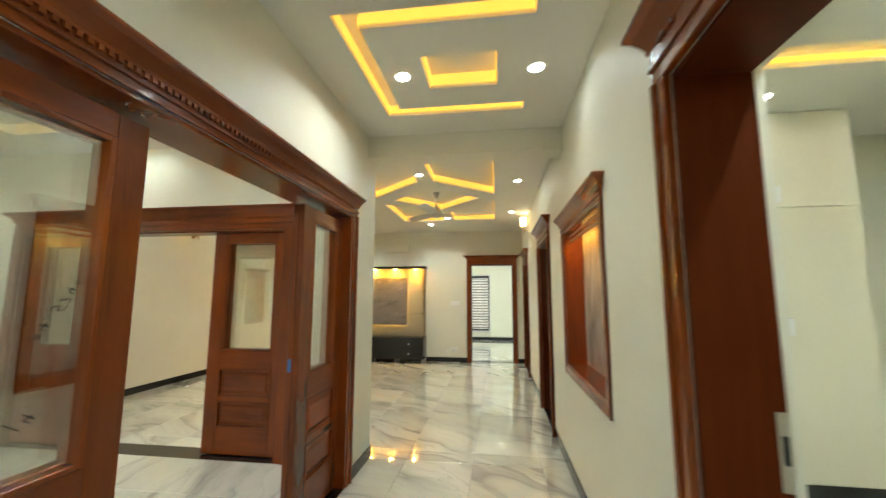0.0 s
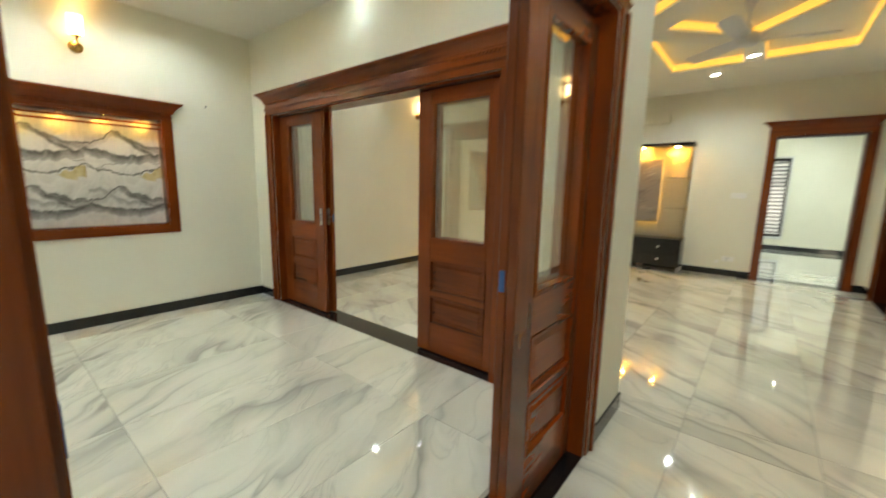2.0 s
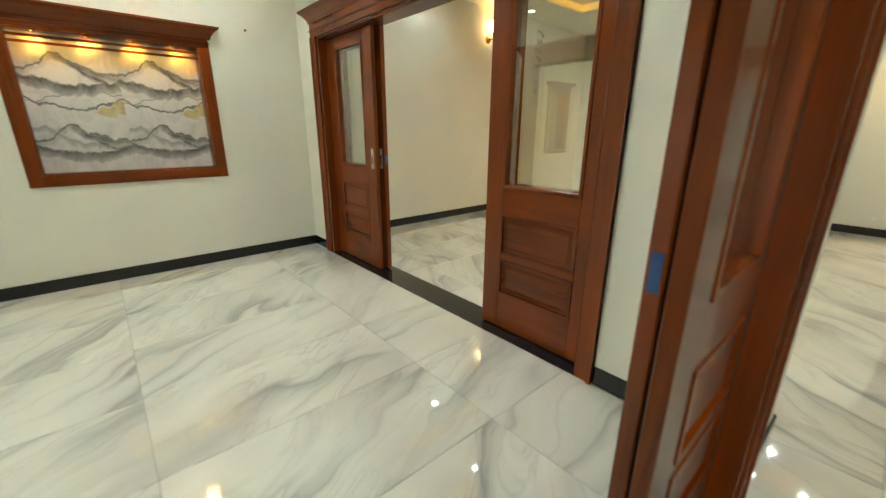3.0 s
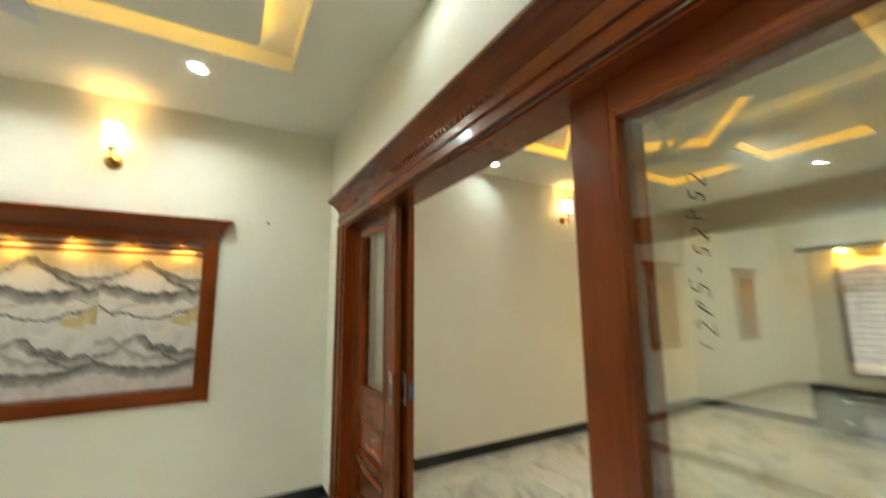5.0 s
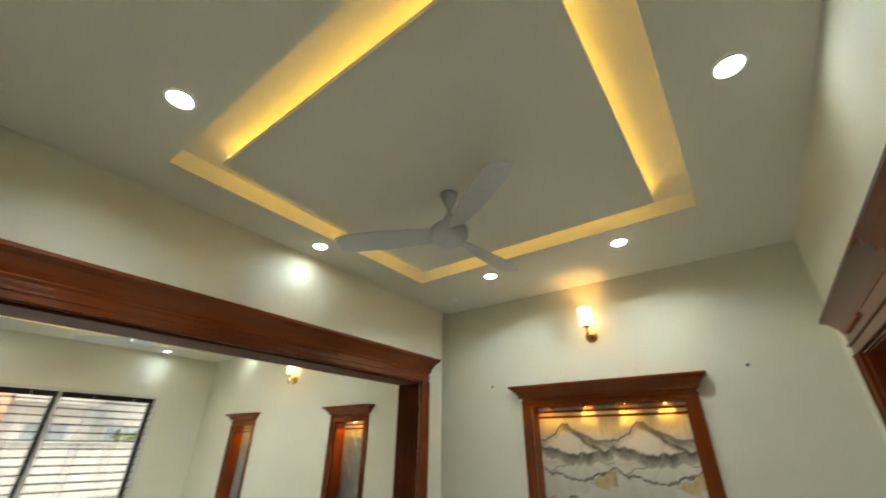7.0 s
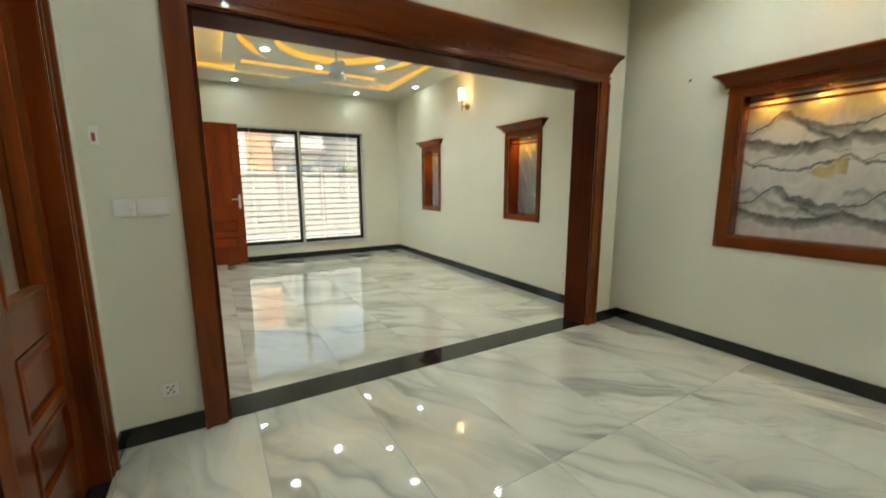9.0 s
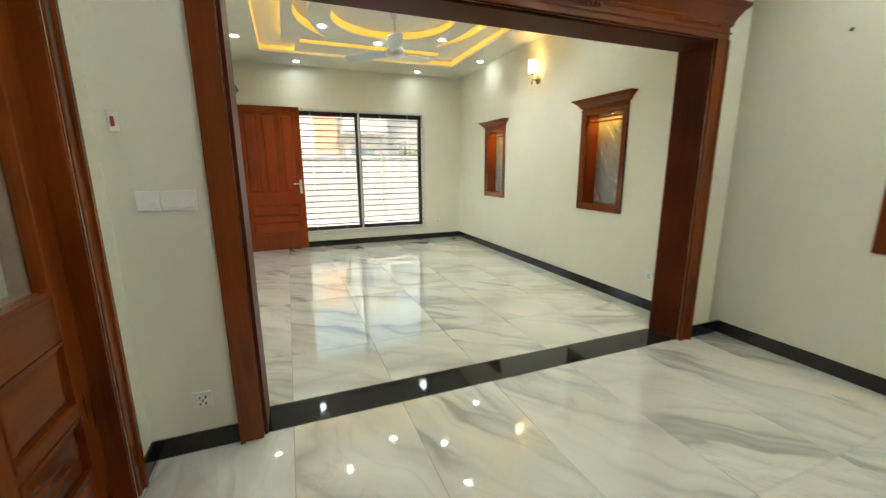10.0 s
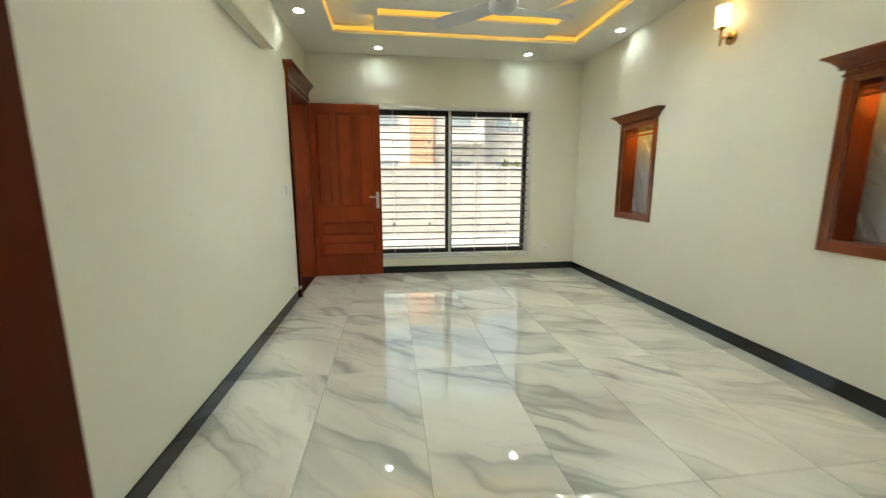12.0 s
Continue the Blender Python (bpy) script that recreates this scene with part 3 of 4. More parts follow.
def dentil_mesh(thick, timber):
    me = bpy.data.meshes.new("dentil")
    bm = boxes((-0.008, 0.008, thick, thick + 0.014, -0.020, -0.002))
    bm.to_mesh(me)
    bm.free()
    me.materials.append(timber)
    return me


def casing(name, m, a, b, top, label, category, leg=0.095, head=0.13, bottom=None, thick=0.026, crown=0.12, dentils=True, along=None, sill_z=None, edge=0.010, out=0.084):
    """Flat boards with a stepped edge round an opening a..b; crown and dentil rows on the head. Local y points out of the wall."""
    t = thing(name, m, label, category, kind="structure")
    along = along or WOODX
    z0 = 0.0 if sill_z is None else sill_z - leg
    for x0, x1, s in ((a - leg, a, 1), (b, b + leg, -1)):
        bm = boxes((x0, x1, 0, thick, z0, top + 0.002), bevel=0.003)
        e0, e1 = (x0, x0 + 0.022) if s > 0 else (x1 - 0.022, x1)
        box(bm, e0, e1, 0, thick + edge, z0, top + 0.002)
        part("casing_leg", bm, WOOD, t)
    bm = boxes((a - leg, b + leg, 0, thick + 0.002, top, top + head), bevel=0.003)
    part("head_board", bm, along, t)
    part("head_bead", boxes((a - leg - 0.006, b + leg + 0.006, 0, thick + 0.012, top + head * 0.4, top + head * 0.4 + 0.014), bevel=0.003), along, t)
    zc = top + head
    part("crown", ring_loft(a - leg, b + leg, [(out * k, zc + crown * f) for k, f in ((0.20, 0.0), (0.28, 0.12), (0.24, 0.17), (0.40, 0.38), (0.69, 0.68), (0.93, 0.82), (1.0, 0.86), (1.0, 1.0))]), along, t)
    if dentils:
        me = dentil_mesh(thick, along)
        n = int((b - a) / 0.030)
        mid = (a + b) / 2
        for i in range(n):
            x = a + (i + 0.5) * (b - a) / n
            if abs(x - mid) < (b - a) * 0.16 or abs(x - mid) > (b - a) * 0.36 or dentils == "all":
                tooth = new("dentil", me)
                tooth.parent = t
                tooth.location = (x, 0, zc)
    if sill_z is not None:
        part("bottom_rail", boxes((a, b, 0, thick + 0.002, sill_z - leg, sill_z), bevel=0.003), along, t)
    return t


def lining(name, m, a, b, top, depth, label, frame_z=0.0, timber=None, head_depth=None):
    """Boards that line the reveal of an opening; local y goes into the wall."""
    t = thing(name, m, label, "door frame", kind="structure")
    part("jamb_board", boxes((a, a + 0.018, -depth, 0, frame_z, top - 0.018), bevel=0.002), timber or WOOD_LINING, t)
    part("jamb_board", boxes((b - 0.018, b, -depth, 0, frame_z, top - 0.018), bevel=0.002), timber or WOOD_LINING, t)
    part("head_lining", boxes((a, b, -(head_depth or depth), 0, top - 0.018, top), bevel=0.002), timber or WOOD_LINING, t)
    return t


def face(x=0.0, y=0.0, turn=0):
    return pose(x, y, 0, 0, 0, turn)


MAH = "dark red mahogany"
# A wall facing -y needs a half turn (local x runs to -x); a wall facing +x a turn of -90 (local x runs to -y); facing -x, +90.
casing("door_1", face(0, 0, 180), -NDOOR[1], -NDOOR[0], NDOOR[3], MAH + " casing with crown round the lounge sliding doorway", "door casing", head=0.12, crown=0.10)
lining("door_1_lining", face(0, 0, 180), -NDOOR[1], -NDOOR[0], NDOOR[3], 0.24, MAH + " lining of the lounge sliding doorway", timber=WOOD, head_depth=0.175)
casing("door_2", face(CX0, 0, -90), -CDOOR[1], -CDOOR[0], CDOOR[3], MAH + " casing with crown round the corridor sliding doorway", "door casing", leg=0.085, head=0.075, thick=0.014, crown=0.085, out=0.055, dentils="all")
casing("door_3", face(AX1, 0, 90), CDOOR[0], CDOOR[1], CDOOR[3], MAH + " inner casing of the corridor sliding doorway", "door casing", leg=0.072, thick=0.010)
lining("door_2_lining", face(CX0, 0, -90), -CDOOR[1], -CDOOR[0], CDOOR[3], 0.23, MAH + " lining of the corridor sliding doorway", timber=WOOD)
casing("door_4", face(0, AY0, 0), SOPEN[0], SOPEN[1], SOPEN[3], MAH + " casing with crown round the wide drawing room opening", "door casing", leg=0.105, head=0.085, crown=0.135)
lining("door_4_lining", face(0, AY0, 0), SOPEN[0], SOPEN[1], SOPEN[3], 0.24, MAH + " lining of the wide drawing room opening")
casing("door_5", face(0, DY1, 180), -SOPEN[1], -SOPEN[0], SOPEN[3], MAH + " drawing room side casing of the wide opening", "door casing", leg=0.105)
casing("door_6", face(DX1, 0, 90), DDOOR[0], DDOOR[1], DDOOR[3], MAH + " casing with crown round the porch doorway", "door casing", leg=0.068, crown=0.10, dentils=False)
lining("door_6_lining", face(DX1, 0, 90), DDOOR[0], DDOOR[1], DDOOR[3], 0.24, MAH + " lining of the porch doorway", timber=WOOD_RED)
casing("door_7", face(CX1, 0, 90), EDOOR[0], EDOOR[1], EDOOR[3], MAH + " casing with crown round the side room doorway", "door casing", leg=0.085, crown=0.11)
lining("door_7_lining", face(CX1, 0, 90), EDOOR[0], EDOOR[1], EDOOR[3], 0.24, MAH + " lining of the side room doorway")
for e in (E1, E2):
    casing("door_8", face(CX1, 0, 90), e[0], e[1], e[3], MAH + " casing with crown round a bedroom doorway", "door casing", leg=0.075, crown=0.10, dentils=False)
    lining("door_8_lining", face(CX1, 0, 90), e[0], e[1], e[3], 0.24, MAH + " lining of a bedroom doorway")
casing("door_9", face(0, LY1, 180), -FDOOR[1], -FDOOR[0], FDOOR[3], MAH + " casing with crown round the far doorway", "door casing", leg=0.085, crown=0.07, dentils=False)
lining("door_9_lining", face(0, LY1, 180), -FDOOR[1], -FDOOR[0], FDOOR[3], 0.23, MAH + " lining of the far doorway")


# ---- sliding glazed panels ----
def sliding_panel(m, w, handle, label, h=2.045, film=False, s0=0.125, s1=0.125):
    """Local x across the panel from 0 to w, y its thickness. handle: 1 at the far stile, -1 at the near one, 0 none."""
    t = thing("sliding_door_panel", m, label, "sliding door", "glazed sliding door panels")
    th = 0.038
    g0, g1 = 0.93, h - 0.085
    r = w - s1
    part("stile", boxes((0, s0, 0, th, 0.012, h), bevel=0.003), WOOD, t)
    part("stile", boxes((r, w, 0, th, 0.012, h), bevel=0.003), WOOD, t)
    for z0, z1 in ((0.012, 0.25), (0.478, 0.518), (0.77, g0), (g1, h)):
        part("rail", boxes((s0, r, 0.001, th - 0.001, z0, z1), bevel=0.002), WOODX, t)
    for z0, z1 in ((0.25, 0.478), (0.518, 0.77)):
        bm = boxes((s0, r, 0.013, th - 0.013, z0, z1))
        # fielded middle with sloping margins, and a moulding round the sunk edge
        for ya, yb in ((0.013, 0.004), (th - 0.013, th - 0.004)):
            rims = []
            for inset, y in ((0.030, ya), (0.052, yb)):
                rims.append([bm.verts.new(p) for p in ((s0 + inset, y, z0 + inset), (r - inset, y, z0 + inset), (r - inset, y, z1 - inset), (s0 + inset, y, z1 - inset))])
            for k in range(4):
                bm.faces.new((rims[0][k], rims[0][(k + 1) % 4], rims[1][(k + 1) % 4], rims[1][k]))
            bm.faces.new(rims[1])
            y0, y1 = (-0.004, 0.013) if ya < 0.015 else (th - 0.013, th + 0.004)
            for q in ((s0, s0 + 0.014, z0, z1), (r - 0.014, r, z0, z1), (s0 + 0.014, r - 0.014, z0, z0 + 0.014), (s0 + 0.014, r - 0.014, z1 - 0.014, z1)):
                box(bm, q[0], q[1], y0, y1, q[2], q[3])
        bmesh.ops.recalc_face_normals(bm, faces=bm.faces[:])
        part("raised_panel", bm, WOODX, t)
    for q in ((s0, s0 + 0.02, g0, g1), (r - 0.02, r, g0, g1), (s0 + 0.02, r - 0.02, g0, g0 + 0.02), (s0 + 0.02, r - 0.02, g1 - 0.02, g1)):
        part("glazing_bead", boxes((q[0], q[1], -0.004, th + 0.004, q[2], q[3]), bevel=0.003), WOOD, t)
    pn = part("pane", boxes((s0 + 0.010, r - 0.010, th / 2 - 0.002, th / 2 + 0.002, g0 + 0.010, g1 - 0.010)), GLASS, t, "clear glass pane")
    pn.visible_shadow = False
    if handle:
        x = w - 0.05 if handle > 0 else 0.05
        for y0, y1 in ((-0.004, 0.0), (th, th + 0.004)):
            hp = part("pull_plate", boxes((x - 0.018, x + 0.018, y0, y1, 0.93, 1.10), bevel=0.001), STEEL, t, "steel flush pull plate")
            part("pull_recess", boxes((x - 0.009, x + 0.009, y0 - 0.001, y1 + 0.001, 0.965, 1.045)), DARKFRAME, hp, "dark finger recess")
    if film:
        xe = w if (film > 0 if handle == 0 else handle > 0) else 0.0
        part("lock_edge_plate", boxes((xe - 0.001 if xe else -0.002, xe + 0.002 if xe else 0.001, 0.008, th - 0.008, 0.965, 1.045)), BLUETAPE, t, "edge lock plate under blue film")
    return t


sliding_panel(pose(0.462, 0.07, 0), 0.79, 1, "mahogany sliding panel with clear glass, parked at the lounge doorway", s0=0.16, s1=0.15)
sliding_panel(pose(0.50, 0.135, 0), 0.79, 1, "mahogany sliding panel slid behind the fixed lounge panel", film=True, s0=0.13, s1=0.15)
pR = sliding_panel(pose(2.552, 0.07, 0), 0.748, 0, "mahogany panel with marker scribble on its clear glass", s0=0.13, s1=0.098)
sliding_panel(pose(2.557, 0.135, 0), 0.743, -1, "mahogany sliding panel slid behind the scribbled panel", film=True, s0=0.13, s1=0.105)
# corridor doorway: local x runs along -y after a turn of -90
sliding_panel(pose(3.990, -0.365, 0, 0, 0, -90), 0.640, 0, "mahogany fixed panel with clear glass at the corridor doorway", s0=0.085, s1=0.145)
sliding_panel(pose(3.940, -0.365, 0, 0, 0, -90), 0.620, 0, "mahogany sliding panel, slid open at the corridor doorway", film=1, s0=0.085, s1=0.12)
pL = sliding_panel(pose(3.990, -2.165, 0, 0, 0, -90), 0.546, 0, "mahogany fixed panel with marker scribble on its glass", s0=0.115, s1=0.10)
sliding_panel(pose(3.940, -2.15, 0, 0, 0, -90), 0.561, -1, "mahogany sliding panel with a steel flush pull", film=True, s0=0.115, s1=0.10)


def scribble(parent, x, z, th, seed, n=9, slant=90, size=0.034):
    """A line of loose marker strokes on a pane, too faint to read; slant turns the line from level."""
    rnd = random.Random(seed)
    bm = bmesh.new()
    ca, sa = math.cos(radians(slant)), math.sin(radians(slant))
    shapes = (((-0.3, 0.4), (0.1, 0.5), (0.25, 0.2), (-0.3, -0.5), (0.3, -0.45)), ((0.05, 0.55), (0.0, -0.5)), ((0.3, 0.5), (-0.2, 0.4), (-0.2, 0.05), (0.25, 0.0), (0.2, -0.4), (-0.25, -0.45)),
              ((-0.2, 0.5), (-0.3, -0.05), (0.3, 0.0), (0.15, 0.45), (0.1, -0.5)), ((-0.2, 0.0), (0.2, 0.05)), ((-0.25, -0.5), (-0.15, 0.5), (0.25, 0.4), (0.2, 0.05), (-0.2, 0.0)))
    for i in range(n):
        dx, dz = i * size * 1.15, rnd.uniform(-0.006, 0.006)
        grow = size * rnd.uniform(0.65, 1.4)
        lean = rnd.uniform(0.1, 0.6)
        local = [(dx + grow * (px + lean * pz), dz + grow * pz) for px, pz in rnd.choice(shapes)]
        pts = [(x + p * ca - q * sa, z + p * sa + q * ca) for p, q in local]
        for (ax, az), (bx, bz) in zip(pts, pts[1:]):
            d = Vector((bx - ax, 0, bz - az)).normalized()
            s = Vector((-d.z, 0, d.x)) * rnd.uniform(0.0009, 0.0017)
            lo = [bm.verts.new((px + sg * s.x, th, pz + sg * s.z)) for (px, pz), sg in (((ax, az), 1), ((bx, bz), 1), ((bx, bz), -1), ((ax, az), -1))]
            hi = [bm.verts.new((v.co.x, th + 0.0006, v.co.z)) for v in lo]
            for k in range(4):
                bm.faces.new((lo[k], lo[(k + 1) % 4], hi[(k + 1) % 4], hi[k]))
            bm.faces.new(lo[::-1])
            bm.faces.new(hi)
    part("marker_scribble", bm, MARKER, parent, "black marker strokes on the glass")


scribble(pR, 0.30, 1.38, 0.0165, 4, 10, 88)
scribble(pL, 0.27, 1.33, 0.0215, 9, 7, 122, 0.026)
scribble(pL, 0.30, 1.10, 0.0215, 12, 2, 150)


# ---- niches ----
def niche(m, half_w, z0, z1, depth, back, label, leg=0.085, crown=0.10, slats=True, lamps=4, dentils="all", head=0.065, out=0.084):
    """A framed lit recess; local y points out of the wall, x along it."""
    t = casing("wall_niche", m, -half_w, half_w, z1, label, "wall niche", leg=leg, head=head, crown=crown, sill_z=z0, dentils=dentils, thick=0.012, edge=0.004, out=out)
    del t["kind"]
    d = -depth
    part("side_lining", boxes((-half_w, -half_w + 0.012, d, 0, z0 + 0.012, z1 - 0.012)), WOOD, t)
    part("side_lining", boxes((half_w - 0.012, half_w, d, 0, z0 + 0.012, z1 - 0.012)), WOOD, t)
    part("bottom_shelf", boxes((-half_w, half_w, d, 0, z0, z0 + 0.012)), WOODX, t)
    part("top_lining", boxes((-half_w, half_w, d, 0, z1 - 0.012, z1)), WOODX, t)
    part("back_panel", placed(boxes((-half_w, half_w, -0.012, 0, 0, z1 - z0)), pose(0, d, z0)), back, t, "polished stone back panel")
    if slats:
        for k in range(2):
            zz = z1 - 0.045 - k * 0.042
            part("slat", boxes((-half_w + 0.012, half_w - 0.012, -0.045, -0.027, zz - 0.009, zz + 0.009), bevel=0.002), WOODX, t)
    for i in range(lamps):
        x = -half_w + (i + 0.5) * 2 * half_w / lamps
        ring = lathe([(0.012, z1 - 0.0125), (0.012, z1 - 0.019), (0.022, z1 - 0.019), (0.022, z1 - 0.0125)], 16, x, d * 0.66)
        lp = part("spot_ring", ring, BRASS, t, smooth=True)
        bm = bmesh.new()
        cyl(bm, x, d * 0.66, z1 - 0.0145, z1 - 0.0125, 0.0115, n=16)
        part("spot_lens", bm, SPOT_WARM, lp, "glowing warm spot lens")
    return t


niche(face(0, (ARTH[0] + ARTH[1]) / 2, -90), (ARTH[1] - ARTH[0]) / 2, ARTH[2], ARTH[3], 0.10, ART, "mahogany framed wall niche with ink mountain tiles, lit from above")
for c in NICHES:
    niche(face(DX0, c, -90), 0.255, 0.93, 1.88, 0.16, GREYMARBLE, "tall mahogany wall niche with grey marble back, lit from above", leg=0.065, crown=0.085, lamps=3)
niche(face(CX1, (CNICHE[0] + CNICHE[1]) / 2, 90), (CNICHE[1] - CNICHE[0]) / 2, CNICHE[2], CNICHE[3], 0.15, ONYX, "mahogany framed corridor niche with clouded marble back", leg=0.07, lamps=5, head=0.05, crown=0.085, out=0.055)


# ---- sconces ----
def sconce(m):
    t = thing("wall_sconce", m, "brass wall sconce with a lit white glass shade", "wall lamp", "brass wall sconces")
    bm = lathe([(0.0, 0.0), (0.05, 0.0), (0.05, 0.012), (0.042, 0.018), (0.0, 0.02)])
    part("back_plate", placed(bm, pose(0, 0, 0, -90)), BRASS, t, smooth=True)
    bm = bmesh.new()
    cyl(bm, 0, 0, 0, 0.085, 0.009, n=12)
    part("arm", placed(bm, pose(0, 0.015, 0, -90)), BRASS, t, smooth=True)
    bm = bmesh.new()
    cyl(bm, 0, 0.10, -0.06, 0.075, 0.008, n=12)
    part("stem", bm, BRASS, t, smooth=True)
    part("cup", lathe([(0.0, 0.062), (0.03, 0.066), (0.034, 0.074), (0.0, 0.078)], x=0, y=0.10), BRASS, t, smooth=True)
    bm = lathe([(0.046, 0.08), (0.052, 0.225), (0.049, 0.225), (0.043, 0.08)], x=0, y=0.10)
    part("shade", bm, SHADE, t, "glowing frosted glass shade", smooth=True)
    part("bulb", lathe([(0.0, 0.12), (0.016, 0.13), (0.022, 0.15), (0.016, 0.17), (0.0, 0.178)], n=12, x=0, y=0.10), BULB, t, "lit warm bulb", smooth=True)
    return t


s0 = sconce(pose(0, -1.47, 2.45, 0, 0, -90))
copy_thing(s0, pose(DX0, -5.46, 2.41, 0, 0, -90))
copy_thing(s0, pose(LX0, 2.85, 2.50, 0, 0, -90))
copy_thing(s0, pose(CX1, 3.55, 2.60, 0, 0, 90))


# ---- ceiling fans ----
def fan(m, turn, drop):
    """Local origin on the ceiling; the rod hangs down."""
    t = thing("ceiling_fan", m, "white three-blade ceiling fan on a down rod", "ceiling fan", "ceiling fans")
    part("canopy", lathe([(0.0, 0.0), (0.052, 0.0), (0.047, -0.02), (0.019, -0.095), (0.0, -0.095)]), FANWHITE, t, smooth=True)
    bm = bmesh.new()
    cyl(bm, 0, 0, -drop + 0.05, -0.03, 0.012, n=12)
    part("down_rod", bm, FANWHITE, t, smooth=True)
    part("lower_cup", lathe([(0.0, -drop + 0.14), (0.02, -drop + 0.13), (0.05, -drop + 0.045), (0.0, -drop + 0.045)]), FANWHITE, t, smooth=True)
    part("motor", lathe([(0.0, -drop + 0.05), (0.085, -drop + 0.045), (0.105, -drop + 0.02), (0.105, -drop - 0.02), (0.085, -drop - 0.045), (0.06, -drop - 0.055), (0.0, -drop - 0.058)], 32), FANWHITE, t, smooth=True)
    for k in range(3):
        bm = bmesh.new()
        rows = []
        for i in range(9):
            s = i / 8
            r = 0.10 + s * 0.55
            w = (0.045 + 0.035 * math.sin(min(1, s * 1.6) * math.pi / 2)) * (1 if s < 0.95 else 0.7)
            tilt = 0.022 * (1 - 0.4 * s)
            rows.append([bm.verts.new((r, w, tilt - drop)), bm.verts.new((r, -w * 0.9, -tilt - drop)), bm.verts.new((r, -w * 0.9, -tilt - 0.006 - drop)), bm.verts.new((r, w, tilt - 0.006 - drop))])
        for p, q in zip(rows, rows[1:]):
            for i in range(4):
                bm.faces.new((p[i], p[(i + 1) % 4], q[(i + 1) % 4], q[i]))
        bm.faces.new(rows[0][::-1])
        bm.faces.new(rows[-1])
        bmesh.ops.recalc_face_normals(bm, faces=bm.faces[:])
        part("blade", placed(bm, pose(0, 0, 0, 0, 0, turn + 120 * k)), FANWHITE, t)
    return t


fan(pose(1.84, -1.62, CZ), 55, 0.26)
fan(pose(DCX, DCY, CZ + 0.10), 75, 0.42)
fan(pose(4.37, 2.40, CZ + DEPTH), 20, 0.33)
fan(pose(1.50, 2.40, CZ + DEPTH), 80, 0.33)


# ---- porch door leaf, open against the window wall ----
def panelled_leaf(m, w, h, label, lever=True, timber=WOOD):
    t = thing("door_leaf", m, label, "door")
    th = 0.04
    core = boxes((0, w, 0.015, th - 0.015, 0.008, h))
    part("core_panel", core, timber, t)
    for x0, x1 in ((0, 0.10), (w - 0.10, w)):
        part("stile", boxes((x0, x1, 0, th, 0.008, h), bevel=0.003), timber, t)
    for z0, z1 in ((0.008, 0.26), (0.47, 0.55), (0.75, 0.945), (h - 0.11, h)):
        part("rail", boxes((0.10, w - 0.10, 0.001, th - 0.001, z0, z1), bevel=0.002), WOODX if timber is WOOD else timber, t)
    for x in (w / 2 - 0.135, w / 2 + 0.135):
        part("mullion", boxes((x - 0.03, x + 0.03, 0.001, th - 0.001, 0.945, h - 0.11), bevel=0.002), timber, t)
    fields = [(0.10, w - 0.10, 0.26, 0.47), (0.10, w - 0.10, 0.55, 0.75)]
    xs = [0.10, w / 2 - 0.165, w / 2 - 0.105, w / 2 + 0.105, w / 2 + 0.165, w - 0.10]
    fields += [(xs[i], xs[i + 1], 0.945, h - 0.11) for i in (0, 2, 4)]
    for x0, x1, z0, z1 in fields:
        g = 0.03
        part("raised_panel", boxes((x0 + g, x1 - g, 0.005, th - 0.005, z0 + g, z1 - g), bevel=0.009), timber, t)
    if lever:
        for y0, y1, s in ((-0.006, 0.0, -1), (th, th + 0.006, 1)):
            pl = part("lock_plate", boxes((w - 0.072, w - 0.032, y0, y1, 0.93, 1.15), bevel=0.002), STEEL, t, "steel lock plate")
            bm = boxes((w - 0.165, w - 0.045, y0 + s * 0.032 - 0.006, y0 + s * 0.032 + 0.006, 1.075, 1.093), bevel=0.003)
            box(bm, w - 0.060, w - 0.044, min(y0, y0 + s * 0.035), max(y1, y1 + s * 0.035), 1.076, 1.092)
            part("lever", bm, STEEL, pl, "steel lever handle")
    for z in (0.25, 1.1, h - 0.25):
        bm = bmesh.new()
        cyl(bm, -0.006, 0.0, z - 0.05, z + 0.05, 0.007, n=10)
        part("hinge", bm, BRASS, t, "brass butt hinge")
    return t


panelled_leaf(pose(3.875, -7.885, 0, 0, 0, 181), 0.94, 2.285, "reddish mahogany panelled door standing open before the window", timber=WOOD_RED)
for e in (E1, E2):
    panelled_leaf(pose(CX1 + 0.235, e[0] + 0.02, 0, 0, 0, 90), e[1] - e[0] - 0.04, 2.11, "dark mahogany panelled bedroom door, shut in its frame", lever=False)


